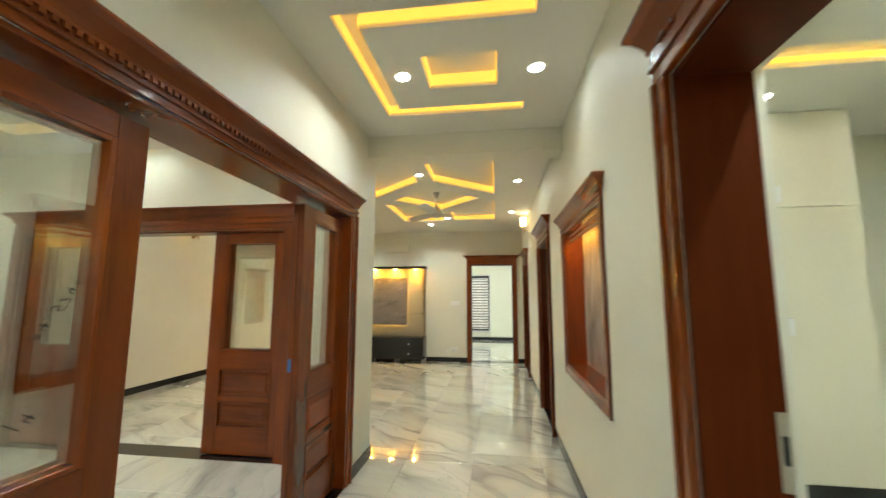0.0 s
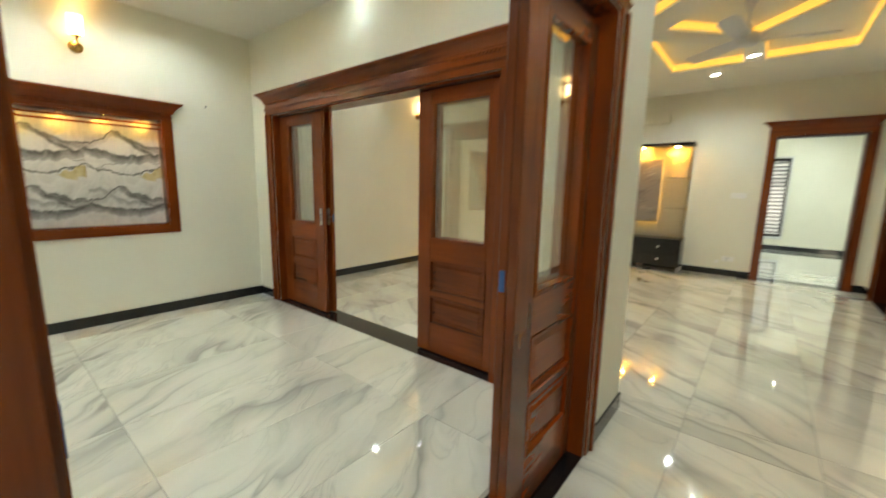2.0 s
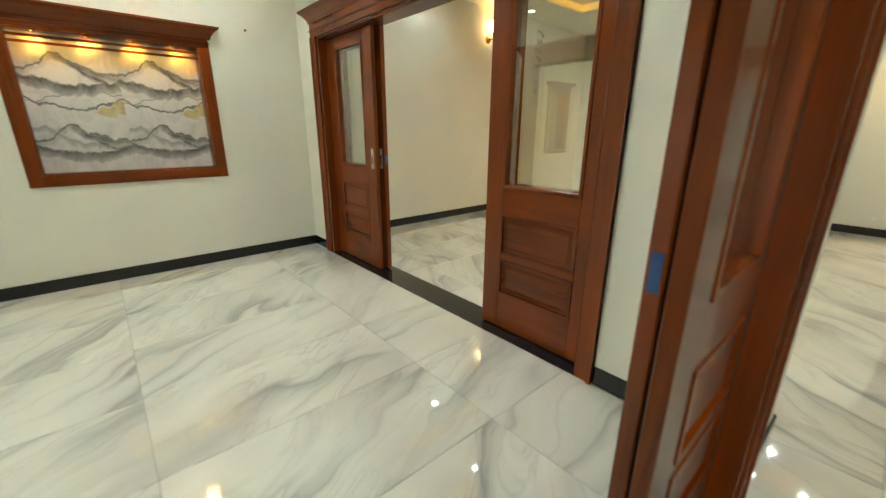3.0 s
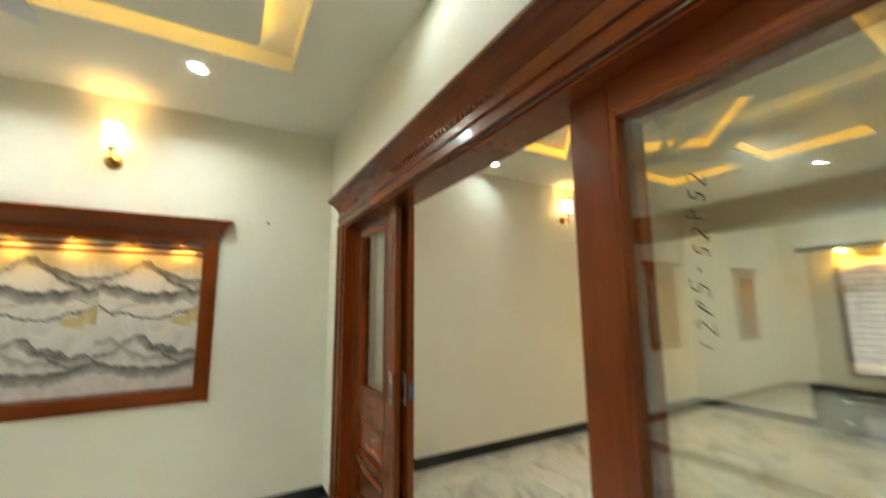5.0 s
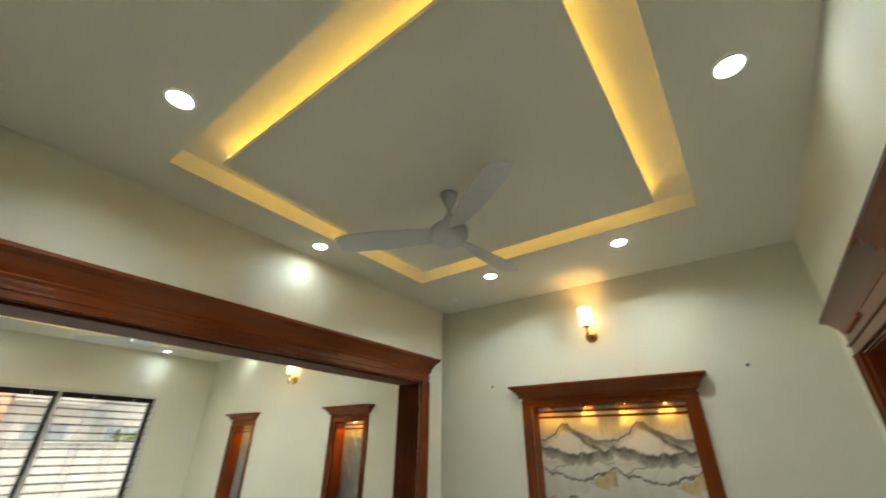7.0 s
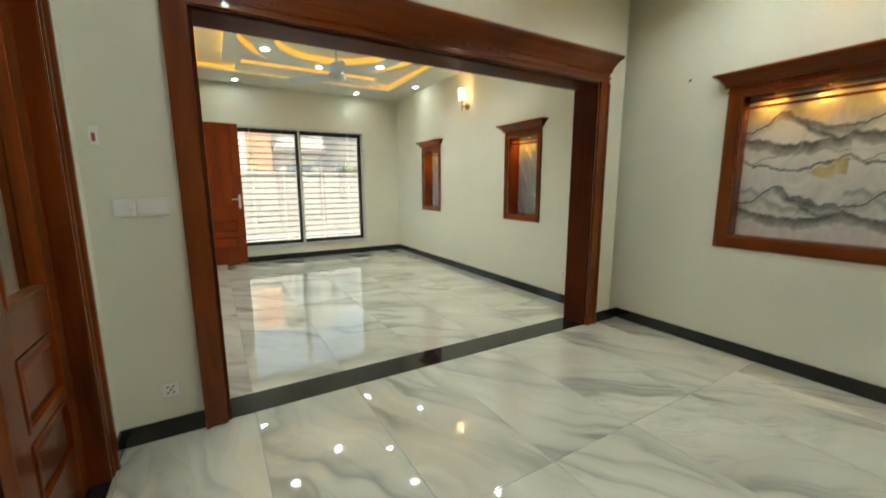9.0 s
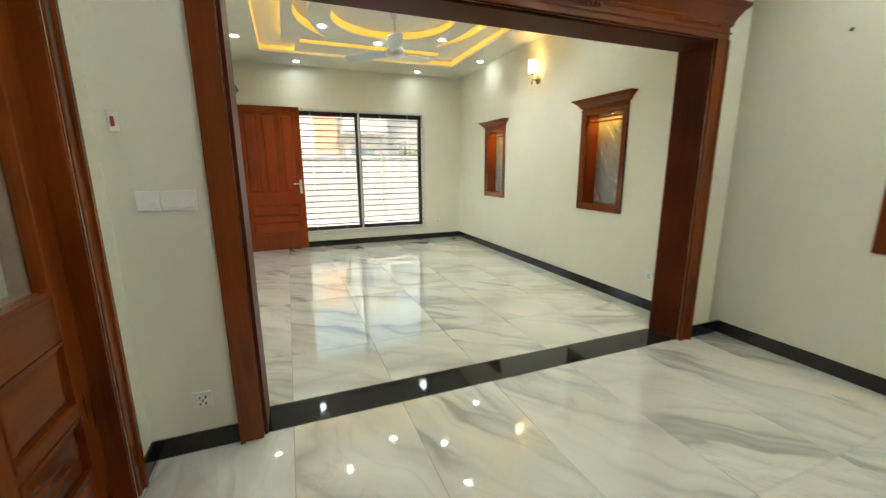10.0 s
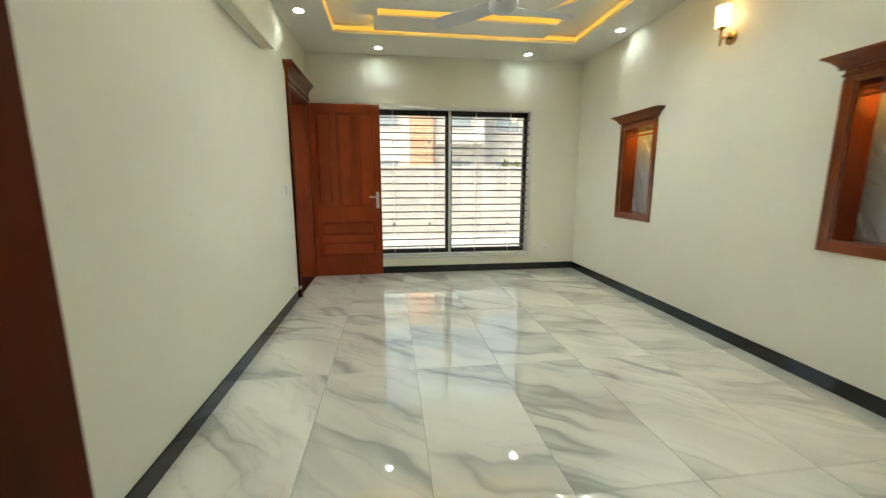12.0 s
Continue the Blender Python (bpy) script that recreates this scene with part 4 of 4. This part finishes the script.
# ---- windows ----
def grille_window(name, m, a, b, z0, z1, bars, label, split=True, uprights=(0.25, 0.68), bar=0.0085):
    """Local x along the wall, y out into the room; the frame stands in the reveal behind y = 0."""
    t = thing(name, m, label, "window", kind="structure")
    y0, y1 = -0.15, -0.09
    fr = 0.05
    for q in ((a, a + fr, z0, z1), (b - fr, b, z0, z1), (a + fr, b - fr, z0, z0 + fr + 0.01), (a + fr, b - fr, z1 - fr - 0.02, z1)):
        part("window_frame", boxes((q[0], q[1], y0, y1, q[2], q[3]), bevel=0.003), DARKFRAME, t)
    mid = (a + b) / 2
    if split:
        part("window_mullion", boxes((mid - 0.045, mid + 0.045, y0 - 0.002, y1 + 0.002, z0 + fr, z1 - fr), bevel=0.003), DARKFRAME, t)
    for p, q in (((a + fr, mid - 0.04), (mid + 0.04, b - fr)) if split else ((a + fr, b - fr),)):
        pn = part("pane", boxes((p, q, -0.128, -0.124, z0 + fr, z1 - fr)), GLASS, t, "clear glass pane")
        pn.visible_shadow = False
    for q in ((a - 0.03, a + 0.008, z0 - 0.03, z1 + 0.03), (b - 0.008, b + 0.03, z0 - 0.03, z1 + 0.03)):
        part("grille_upright", boxes((q[0], q[1], 0.0, 0.028, q[2], q[3]), bevel=0.003), ALU, t)
    for q in ((z0 - 0.03, z0 + 0.008), (z1 - 0.008, z1 + 0.03)):
        part("grille_rail", boxes((a + 0.008, b - 0.008, 0.0, 0.027, q[0], q[1]), bevel=0.003), ALU, t)
    part("window_sill", boxes((a - 0.05, b + 0.05, 0.0, 0.035, z0 - 0.055, z0 - 0.032), bevel=0.004), ALU, t)
    if split:
        part("grille_upright", boxes((mid - 0.016, mid + 0.016, 0.001, 0.026, z0, z1), bevel=0.003), ALU, t)
    step = (z1 - z0 - 0.04) / bars
    for i in range(1, bars):
        z = z0 + 0.02 + i * step
        bm = bmesh.new()
        cyl(bm, 0, 0, a, b, bar, n=8)
        part("grille_bar", placed(bm, pose(0, 0.013, z, 0, 90)), BAR, t)
    for lo, hi in (((a, mid), (mid, b)) if split else ((a, b),)):
        for f in uprights:
            x = lo + (hi - lo) * f
            part("grille_tie", boxes((x - 0.003, x + 0.003, 0.020, 0.025, z0 + 0.03, z1 - 0.03)), ALU, t)
            for g in (0.22, 0.5, 0.78):
                zz = z0 + (z1 - z0) * g
                part("grille_boss", boxes((x - 0.022, x + 0.022, 0.019, 0.027, zz - 0.014, zz + 0.014), bevel=0.004), ALU, t)
    return t


grille_window("window_1", face(0, DY0, 0), WIN[0], WIN[1], WIN[2], WIN[3], 20, "wide black framed window behind a pale steel bar grille")
grille_window("window_2", face(0, 9.95, 180), -5.03, -3.75, 0.30, 2.14, 20, "far room window behind a steel bar grille", split=False, bar=0.016)

# entrance door frame at the end of the corridor
lining("door_10_lining", face(0, SY, 0), 4.62, 5.72, 2.20, 0.24, MAH + " frame of the open front doorway")


# ---- lounge wall unit ----
def wall_unit():
    x0, x1, y = 1.35, 3.68, LY1
    t = thing("media_wall", pose(0, 0, 0), "lit media wall with ribbed beige back and stone panel", "media wall")
    part("top_shelf", boxes((x0, x1 + 0.02, y - 0.30, y, 2.06, 2.11), bevel=0.004), LACQUER, t, "black lacquered top shelf")
    part("back_board", boxes((x0, x1 - 0.01, y - 0.02, y - 0.003, 0.56, 2.06)), RIBBED, t)
    bm = bmesh.new()
    n = 58
    for i in range(n):
        x = x0 + (i + 0.5) * (x1 - 0.02 - x0) / n
        box(bm, x - 0.012, x + 0.012, y - 0.034, y - 0.02, 0.57, 2.055)
    part("ribs", bm, RIBBED, t, "fine vertical beige ribs")["kind"] = "stuff"
    part("stone_panel", boxes((x0 + 0.25, 3.25, y - 0.09, y - 0.06, 0.80, 1.86), bevel=0.003), GREYPANEL, t, "brown grey stone panel")
    part("panel_mount", boxes((x0 + 0.35, 3.15, y - 0.06, y - 0.034, 0.90, 1.76)), LACQUER, t)
    for q in ((x0 + 0.27, 3.23, 0.815, 0.83), (x0 + 0.27, 3.23, 1.83, 1.845)):
        part("led_profile", boxes((q[0], q[1], y - 0.058, y - 0.045, q[2], q[3])), LED_TAPE, t, "warm LED strip behind the panel")
    part("led_profile", boxes((3.215, 3.23, y - 0.058, y - 0.045, 0.84, 1.82)), LED_TAPE, t, "warm LED strip behind the panel")
    for x in (1.7, 2.1, 2.5, 2.95, 3.45):
        bm = bmesh.new()
        cyl(bm, x, y - 0.14, 2.052, 2.06, 0.032, n=16)
        sp = part("spot_ring", bm, STEEL, t)
        bm = bmesh.new()
        cyl(bm, x, y - 0.14, 2.049, 2.052, 0.026, n=16)
        part("spot_lens", bm, SPOT_WARM, sp, "glowing warm spot lens")
    part("side_glass", boxes((x1 - 0.008, x1, y - 0.28, y - 0.003, 0.56, 2.06)), GLASS, t, "clear glass side")
    bm = bmesh.new()
    cyl(bm, x1 + 0.004, y - 0.285, 0.556, 2.06, 0.006, n=10)
    part("brass_rod", bm, BRASS, t, "thin brass rod")
    for z in (0.585, 1.06, 1.54):
        part("brass_ball", placed(lathe([(0.0, -0.02), (0.014, -0.014), (0.02, 0.0), (0.014, 0.014), (0.0, 0.02)], 14), pose(x1 + 0.004, y - 0.285, z)), BRASS, t, "brass ball", smooth=True)
    for z in (1.05, 1.55):
        part("glass_shelf", boxes((3.36, x1 - 0.01, y - 0.24, y - 0.036, z, z + 0.008)), GLASS, t, "small glass shelf")
    return t


wall_unit()


def media_cabinet():
    x0, x1, y0, y1 = 1.35, 3.68, LY1 - 0.38, LY1 - 0.004
    t = thing("media_cabinet", pose(0, 0, 0), "low black lacquered media cabinet on short steel legs", "cabinet")
    part("carcass", boxes((x0, x1, y0 + 0.02, y1, 0.09, 0.52), bevel=0.003), LACQUER, t)
    part("cabinet_top", boxes((x0 - 0.01, x1 + 0.012, y0, y1, 0.52, 0.555), bevel=0.004), LACQUER, t)
    for a, b in ((1.37, 1.90), (3.06, 3.66)):
        for z0, z1 in ((0.105, 0.305), (0.315, 0.515)):
            dr = part("drawer", boxes((a, b, y0, y0 + 0.018, z0, z1), bevel=0.003), LACQUER, t)
            bm = bmesh.new()
            cyl(bm, 0, 0, 0, 0.02, 0.018, n=14)
            part("knob", placed(bm, pose((a + b) / 2, y0, (z0 + z1) / 2, 90)), STEEL, dr, "round steel knob")
    for x in (1.92, 3.04):
        part("divider", boxes((x - 0.012, x + 0.012, y0 + 0.002, y0 + 0.02, 0.10, 0.515)), LACQUER, t)
    for x in (1.42, 2.5, 3.06, 3.66):
        for y in (y0 + 0.05, y1 - 0.05):
            bm = bmesh.new()
            cyl(bm, x, y, 0.0, 0.09, 0.018, n=12)
            part("leg", bm, STEEL, t, "short steel leg")


media_cabinet()

# ---- wardrobe in the side room ----
wr = thing("wardrobe", pose(0, 0, 0), "tall cream built-in wardrobe with flush doors", "wardrobe")
part("carcass", boxes((6.14, 8.02, -0.04, 0.545, 0.10, CZ - 0.004)), CABINET, wr)
part("plinth", boxes((6.14, 8.02, -0.035, 0.545, 0.0, 0.10)), BLACK, wr, "black granite plinth")
for a, b in ((6.16, 7.08), (7.085, 8.01)):
    for z0, z1 in ((0.11, 2.13), (2.136, CZ - 0.01)):
        part("wardrobe_door", boxes((a, b, -0.06, -0.041, z0, z1), bevel=0.002), CABINET, wr)


for z in (2.24, 1.22):
    part("wardrobe_pull", boxes((7.43, 7.465, -0.082, -0.060, z - 0.065, z + 0.065), bevel=0.004), PLASTIC, wr, "pale upright pull handle")
sp = thing("strike_plate", pose(CX1 + 0.225, EDOOR[1] - 0.018, 1.0, 0, 0, 180), "steel lock strike plate let into the door jamb", "strike plate")
part("plate", boxes((-0.018, 0.018, 0.0, 0.003, -0.11, 0.11), bevel=0.001), STEEL, sp)
part("keep", boxes((-0.009, 0.009, 0.003, 0.0045, -0.035, 0.045)), DARKFRAME, sp, "dark latch opening")


# ---- drawing room wall ledge, switches, sockets, small marks ----
def ledge(m, w, d, h, label):
    t = thing("wall_box", m, label, "pipe box")
    part("front_casing", boxes((0, w, 0, d, 0.012, h), bevel=0.004), WALL, t)
    part("bottom_board", boxes((0.004, w - 0.004, 0.0, d - 0.004, 0.0, 0.012)), WALL, t)
    return t


ledge(pose(DX1, -5.20, 2.40, 0, 0, 90) @ pose(-0.98, 0, 0), 0.98, 0.10, 0.30, "cream plastered pipe box projecting from the drawing room wall")
ledge(pose(2.66, LY1, 2.46, 0, 0, 180) @ pose(-0.62, 0, 0), 0.62, 0.07, 0.22, "cream plastered pipe box above the media wall")


def switch_plate(m, w, h, label, knob=False, sockets=0, rocker=True):
    t = thing("switch_plate" if not sockets else "wall_socket", m, label, "switch" if not sockets else "socket")
    part("plate", boxes((-w / 2, w / 2, 0, 0.009, -h / 2, h / 2), bevel=0.003), PLASTIC, t)
    if rocker:
        part("rocker", boxes((-w / 2 + 0.012, w / 2 - 0.012, 0.009, 0.012, -h / 2 + 0.014, h / 2 - 0.014), bevel=0.0015), PLASTIC, t)
    if knob:
        bm = bmesh.new()
        cyl(bm, 0, 0, 0, 0.022, 0.011, n=14)
        part("dimmer_knob", placed(bm, pose(-w * 0.18, 0.009, -0.012, -90)), PLASTIC, t, "round dimmer knob")
    if sockets:
        bm = bmesh.new()
        for sx, sz in ((-0.012, 0.012), (0.012, 0.012), (0, -0.004), (-0.012, -0.02), (0.012, -0.02)):
            box(bm, sx - 0.0035, sx + 0.0035, 0.0085, 0.0128, sz - 0.005, sz + 0.005)
        part("socket_holes", bm, GREYDOT, t, "dark socket holes")
    return t


switch_plate(pose(3.732, AY0, 1.205), 0.086, 0.086, "white square dimmer plate on the cream wall", knob=True, rocker=False)
switch_plate(pose(3.622, AY0, 1.205), 0.13, 0.086, "white wide switch plate beside a dimmer")
switch_plate(pose(3.642, AY0, 0.265), 0.08, 0.08, "white wall socket above the black skirting", sockets=1, rocker=False)
tag = switch_plate(pose(3.805, AY0, 1.525), 0.035, 0.085, "small white wall plate with a red tag", rocker=False)
part("red_tag", boxes((-0.006, 0.008, 0.009, 0.011, -0.022, 0.016), bevel=0.001), REDDOT, tag, "small red tag")
switch_plate(pose(0.56, DY0, 0.33), 0.08, 0.08, "white wall socket beside the drawing room window", sockets=1, rocker=False)
switch_plate(pose(DX0, -3.55, 0.33, 0, 0, -90), 0.08, 0.08, "white wall socket low on the drawing room wall", sockets=1, rocker=False)
switch_plate(pose(DX1, -6.66, 1.20, 0, 0, 90), 0.10, 0.10, "white switch plate beside the porch door")
switch_plate(pose(4.33, LY1, 1.285, 0, 0, 180), 0.20, 0.085, "white wide switch plate on the lounge wall")
switch_plate(pose(4.30, LY1, 0.275, 0, 0, 180), 0.16, 0.08, "white double socket on the lounge wall", sockets=1, rocker=False)
switch_plate(pose(4.16, LY1, 0.22, 0, 0, 180), 0.05, 0.05, "small white cable outlet on the lounge wall", rocker=False)


def wall_plug(m, label):
    """A bare fixing screw in its plug."""
    t = thing("wall_plug", m, label, "screw", "wall fixing screws")
    part("plug", placed(lathe([(0.0, 0.0), (0.011, 0.0), (0.009, 0.004), (0.0, 0.005)], 12), pose(0, 0, 0, -90)), GREYDOT, t)
    return t


w0 = wall_plug(pose(0, -0.49, 2.12, 0, 0, -90), "small dark fixing screw in the cream wall")
copy_thing(w0, pose(0, -2.45, 2.12, 0, 0, -90))

dt = thing("smoke_detector", pose(0.36, -2.62, CZ), "small flat white ceiling sensor", "sensor")
part("housing", lathe([(0.0, 0.0), (0.035, 0.0), (0.033, -0.012), (0.0, -0.016)], 18), PLASTIC, dt, smooth=True)

# wall tap by the porch door
stop = thing("door_stop", pose(DX1, -6.72, 0.16, 0, 0, 90), "small steel tap-like door stop low on the wall", "door stop")
bm = bmesh.new()
cyl(bm, 0, 0, 0, 0.07, 0.009, n=12)
part("stem", placed(bm, pose(0, 0, 0, -90)), STEEL, stop)
part("head", boxes((-0.03, 0.03, 0.05, 0.068, -0.012, 0.02), bevel=0.004), STEEL, stop)


# ---- skirting ----
def skirting(x0, x1, y0, y1):
    return structure("baseboard", boxes((x0, x1, y0, y1, 0.0, 0.10), bevel=0.0025), BLACK, "polished black granite skirting along the wall", "baseboard")


sk = 0.012
skirting(AX0, AX0 + sk, AY0, AY1)
skirting(AX0 + sk, NDOOR[0] - 0.097, -sk, 0.0)
skirting(NDOOR[1] + 0.097, AX1, -sk, 0.0)
skirting(AX0 + sk, SOPEN[0] - 0.107, AY0, AY0 + sk)
skirting(SOPEN[1] + 0.107, AX1 - sk, AY0, AY0 + sk)
skirting(AX1 - sk, AX1, AY0, CDOOR[0] - 0.075)
skirting(AX1 - sk, AX1, CDOOR[1] + 0.075, -sk)
skirting(DX0, DX0 + sk, DY0, DY1)
skirting(DX0 + sk, DX1, DY0, DY0 + sk)
skirting(DX1 - sk, DX1, DDOOR[1] + 0.07, DY1)
skirting(CX0, CX0 + sk, CDOOR[1] + 0.087, 0.24)
skirting(CX0, CX0 + sk, SY, CDOOR[0] - 0.097)
skirting(NDOOR[1] + 0.03, CX0 + sk, 0.24, 0.24 + sk)
for a, b in ((SY, EDOOR[0] - 0.087), (EDOOR[1] + 0.087, E1[0] - 0.077), (E1[1] + 0.077, E2[0] - 0.077), (E2[1] + 0.077, LY1)):
    skirting(CX1 - sk, CX1, a, b)
skirting(LX0 + sk, FDOOR[0] - 0.087, LY1 - sk, LY1)
skirting(FDOOR[1] + 0.087, CX1 - sk, LY1 - sk, LY1)
skirting(LX0, LX0 + sk, LY0, LY1)
skirting(LX0, 6.5, 9.95 - sk, 9.95)
skirting(8.03, 8.9, 0.55 - sk, 0.55)

# ---- outside ----
structure("ground", boxes((-300, 300, -300, 300, -0.32, -0.17)), plain("pale_paving", (0.50, 0.49, 0.46), 0.8, scale=3, vary=0.15), "pale paved ground outside the house", "ground")
structure("porch_floor", boxes((4.10, 9.2, -10.2, SY - 0.24, -0.17, -0.03)), plain("porch_paving", (0.42, 0.40, 0.37), 0.5, scale=8, vary=0.12), "pale paved porch floor", "porch")
# unseen slab, added to keep direct sun off the porch door
structure("porch_sun_shield", boxes((4.10, 9.2, -8.9, SY - 0.24, 2.98, 3.14), bevel=0.01), CEIL, "unseen white slab added over the porch to block the sun", "canopy")
OUTWALL = paint("white_boundary_paint", (0.50, 0.50, 0.475), 0.7, 0.04)
structure("boundary_wall", boxes((-14, 6.2, -13.2, -12.95, -0.17, 1.62)), OUTWALL, "white painted boundary wall outside the window", "boundary wall")
# made-up pale backdrop that covers the dark sky in the far window
structure("window_backdrop_wall", boxes((-6, 12, 13.0, 13.2, -0.17, 2.9)), OUTWALL, "white wall added behind the far room to brighten its window view", "boundary wall")
structure("boundary_coping", boxes((-14, 6.2, -13.25, -12.90, 1.62, 1.68), bevel=0.01), OUTWALL, "white coping on the boundary wall", "boundary wall")


def town_house(m, w, d, storeys, body, trim, label):
    t = thing("house", m, label, "house", "houses over the boundary wall")
    h = storeys * 2.75
    part("wall", boxes((0, w, 0, d, -0.17, h)), body, t)
    part("roof", boxes((-0.2, w + 0.2, -0.2, d + 0.2, h, h + 0.25), bevel=0.02), OUTWALL, t)
    part("pilaster", boxes((w * 0.42, w * 0.60, d, d + 0.35, -0.17, h + 0.15), bevel=0.02), trim, t, "orange painted pilaster")
    for s in range(storeys):
        part("balcony_slab", boxes((0.1, w * 0.40, d, d + 0.9, s * 2.75 + 2.9, s * 2.75 + 3.1), bevel=0.02), OUTWALL, t)
        for fx in ((0.08, 0.24, 0.66, 0.82) if w > 8 else (0.10, 0.68)):
            x = w * fx
            wd = part("window", boxes((x, x + 1.3, d, d + 0.05, s * 2.75 + 0.9, s * 2.75 + 2.3), bevel=0.01), ALU, t)
            part("pane", boxes((x + 0.08, x + 1.22, d + 0.05, d + 0.07, s * 2.75 + 0.98, s * 2.75 + 2.22)), plain("blue_grey_glass", (0.30, 0.36, 0.40), 0.3), wd, "blue grey window glass")
    return t


GREYRENDER = paint("grey_render", (0.66, 0.65, 0.62), 0.8, 0.06)
ORANGE = paint("orange_render", (0.62, 0.37, 0.25), 0.8, 0.06)
town_house(pose(-1.64, -29, 0), 5.85, 8, 2, GREYRENDER, ORANGE, "grey rendered two-storey house with an orange pilaster")
town_house(pose(-12.5, -30, 0), 10.75, 8, 2, OUTWALL, GREYRENDER, "pale two-storey house behind the boundary wall")


def hedge(cx, cy, w, d, h, seed):
    rnd = random.Random(seed)
    t = thing("hedge", pose(0, 0, 0), "green garden hedge with loose leafy outline", "hedge")
    bm = bmesh.new()
    for i in range(1800):
        x, y = cx + rnd.uniform(-w / 2, w / 2), cy + rnd.uniform(-d / 2, d / 2)
        z = -0.17 + (h + rnd.gauss(0, 0.12)) * rnd.random() ** 0.6
        s = rnd.uniform(0.05, 0.12)
        m = pose(x, y, z, rnd.uniform(0, 180), rnd.uniform(0, 180), rnd.uniform(0, 360))
        vs = [bm.verts.new(m @ Vector(p)) for p in ((-s, 0, 0), (0, -s * 0.45, 0.01), (s, 0, 0), (0, s * 0.45, 0.01))]
        bm.faces.new(vs)
    o = part("leaves", bm, plain("hedge_leaf", (0.12, 0.15, 0.04), 0.5, vary=0.4, scale=3), t, "green leaves")
    o["kind"] = "stuff"


hedge(10.0, -24.0, 9.0, 1.5, 2.2, 3)
hedge(-1.7, -15.5, 1.7, 0.8, 1.95, 5)
structure("lawn", boxes((6.4, 30, -60, -17.5, -0.17, -0.13)), plain("lawn_grass", (0.12, 0.17, 0.04), 0.9, vary=0.35, scale=6), "green lawn beyond the paving", "lawn")


# ---- floor: grout bed, thresholds, tiles ----
tile_meshes = {}


def tile_mesh(w, d, stone):
    key = (round(w, 3), round(d, 3), stone)
    if key not in tile_meshes:
        bm = bmesh.new()
        c, lo = 0.0012, -0.012
        rings = [[(-w / 2, -d / 2), (w / 2, -d / 2), (w / 2, d / 2), (-w / 2, d / 2)], [(-w / 2 + c, -d / 2 + c), (w / 2 - c, -d / 2 + c), (w / 2 - c, d / 2 - c), (-w / 2 + c, d / 2 - c)]]
        a = [bm.verts.new((x, y, lo)) for x, y in rings[0]]
        b = [bm.verts.new((x, y, -c)) for x, y in rings[0]]
        e = [bm.verts.new((x, y, 0)) for x, y in rings[1]]
        for p, q in ((a, b), (b, e)):
            for i in range(4):
                bm.faces.new((p[i], p[(i + 1) % 4], q[(i + 1) % 4], q[i]))
        bm.faces.new(e)
        me = bpy.data.meshes.new("tile")
        bm.to_mesh(me)
        bm.free()
        me.materials.append(stone)
        tile_meshes[key] = me
    return tile_meshes[key]


def tiled_floor(name, x0, x1, y0, y1, ox, oy, label, stone=TILE, w=0.593, d=1.196):
    """Large marble tiles in a straight grid through (ox, oy), cut at the walls."""
    fl = structure(name, boxes((x0, x1, y0, y1, -0.10, -0.0035)), GROUT, label, "floor")
    gap = 0.0014
    i0, i1 = math.floor((x0 - ox) / w), math.ceil((x1 - ox) / w)
    j0, j1 = math.floor((y0 - oy) / d), math.ceil((y1 - oy) / d)
    for i in range(i0, i1):
        for j in range(j0, j1):
            a, b = max(x0, ox + i * w) + gap, min(x1, ox + (i + 1) * w) - gap
            c, e = max(y0, oy + j * d) + gap, min(y1, oy + (j + 1) * d) - gap
            if b - a > 0.01 and e - c > 0.01:
                t = new("tile", tile_mesh(b - a, e - c, stone))
                t.location = ((a + b) / 2, (c + e) / 2, 0)
                t.parent = fl


MARB = "polished white grey-veined marble tile floor"
tiled_floor("floor_middle", AX0, AX1, -2.975, -0.02, 2.665, -0.594, MARB, TILE_CROSS)
tiled_floor("floor_drawing", DX0, DX1, DY0, -3.215, 2.665, -3.825, MARB)
tiled_floor("floor_lounge", LX0, LX1, 0.22, LY1, 2.665, 0.45, MARB)
tiled_floor("floor_corridor", CX0, CX1, SY - 0.24, 0.22, 2.665, -0.75, MARB)
tiled_floor("floor_side_room", 6.13, 8.9, SY, 0.55, 2.665, -0.4, MARB)
tiled_floor("floor_back", LX0, 6.5, 5.70, 9.95, 2.665, 5.9, MARB)


def threshold(x0, x1, y0, y1):
    return structure("threshold", boxes((x0, x1, y0, y1, -0.05, 0.001), bevel=0.001), BLACK, "polished black granite threshold strip", "threshold")


threshold(NDOOR[0], NDOOR[1], -0.02, 0.22)
threshold(0.35, 3.51, -3.215, -2.975)
threshold(AX1, CX0, CDOOR[0], CDOOR[1])
threshold(CX1, 6.13, EDOOR[0], EDOOR[1])
threshold(CX1, 6.13, E1[0], E1[1])
threshold(CX1, 6.13, E2[0], E2[1])
threshold(FDOOR[0], FDOOR[1], LY1, 5.70)
threshold(3.86, CX0, DDOOR[0], DDOOR[1])
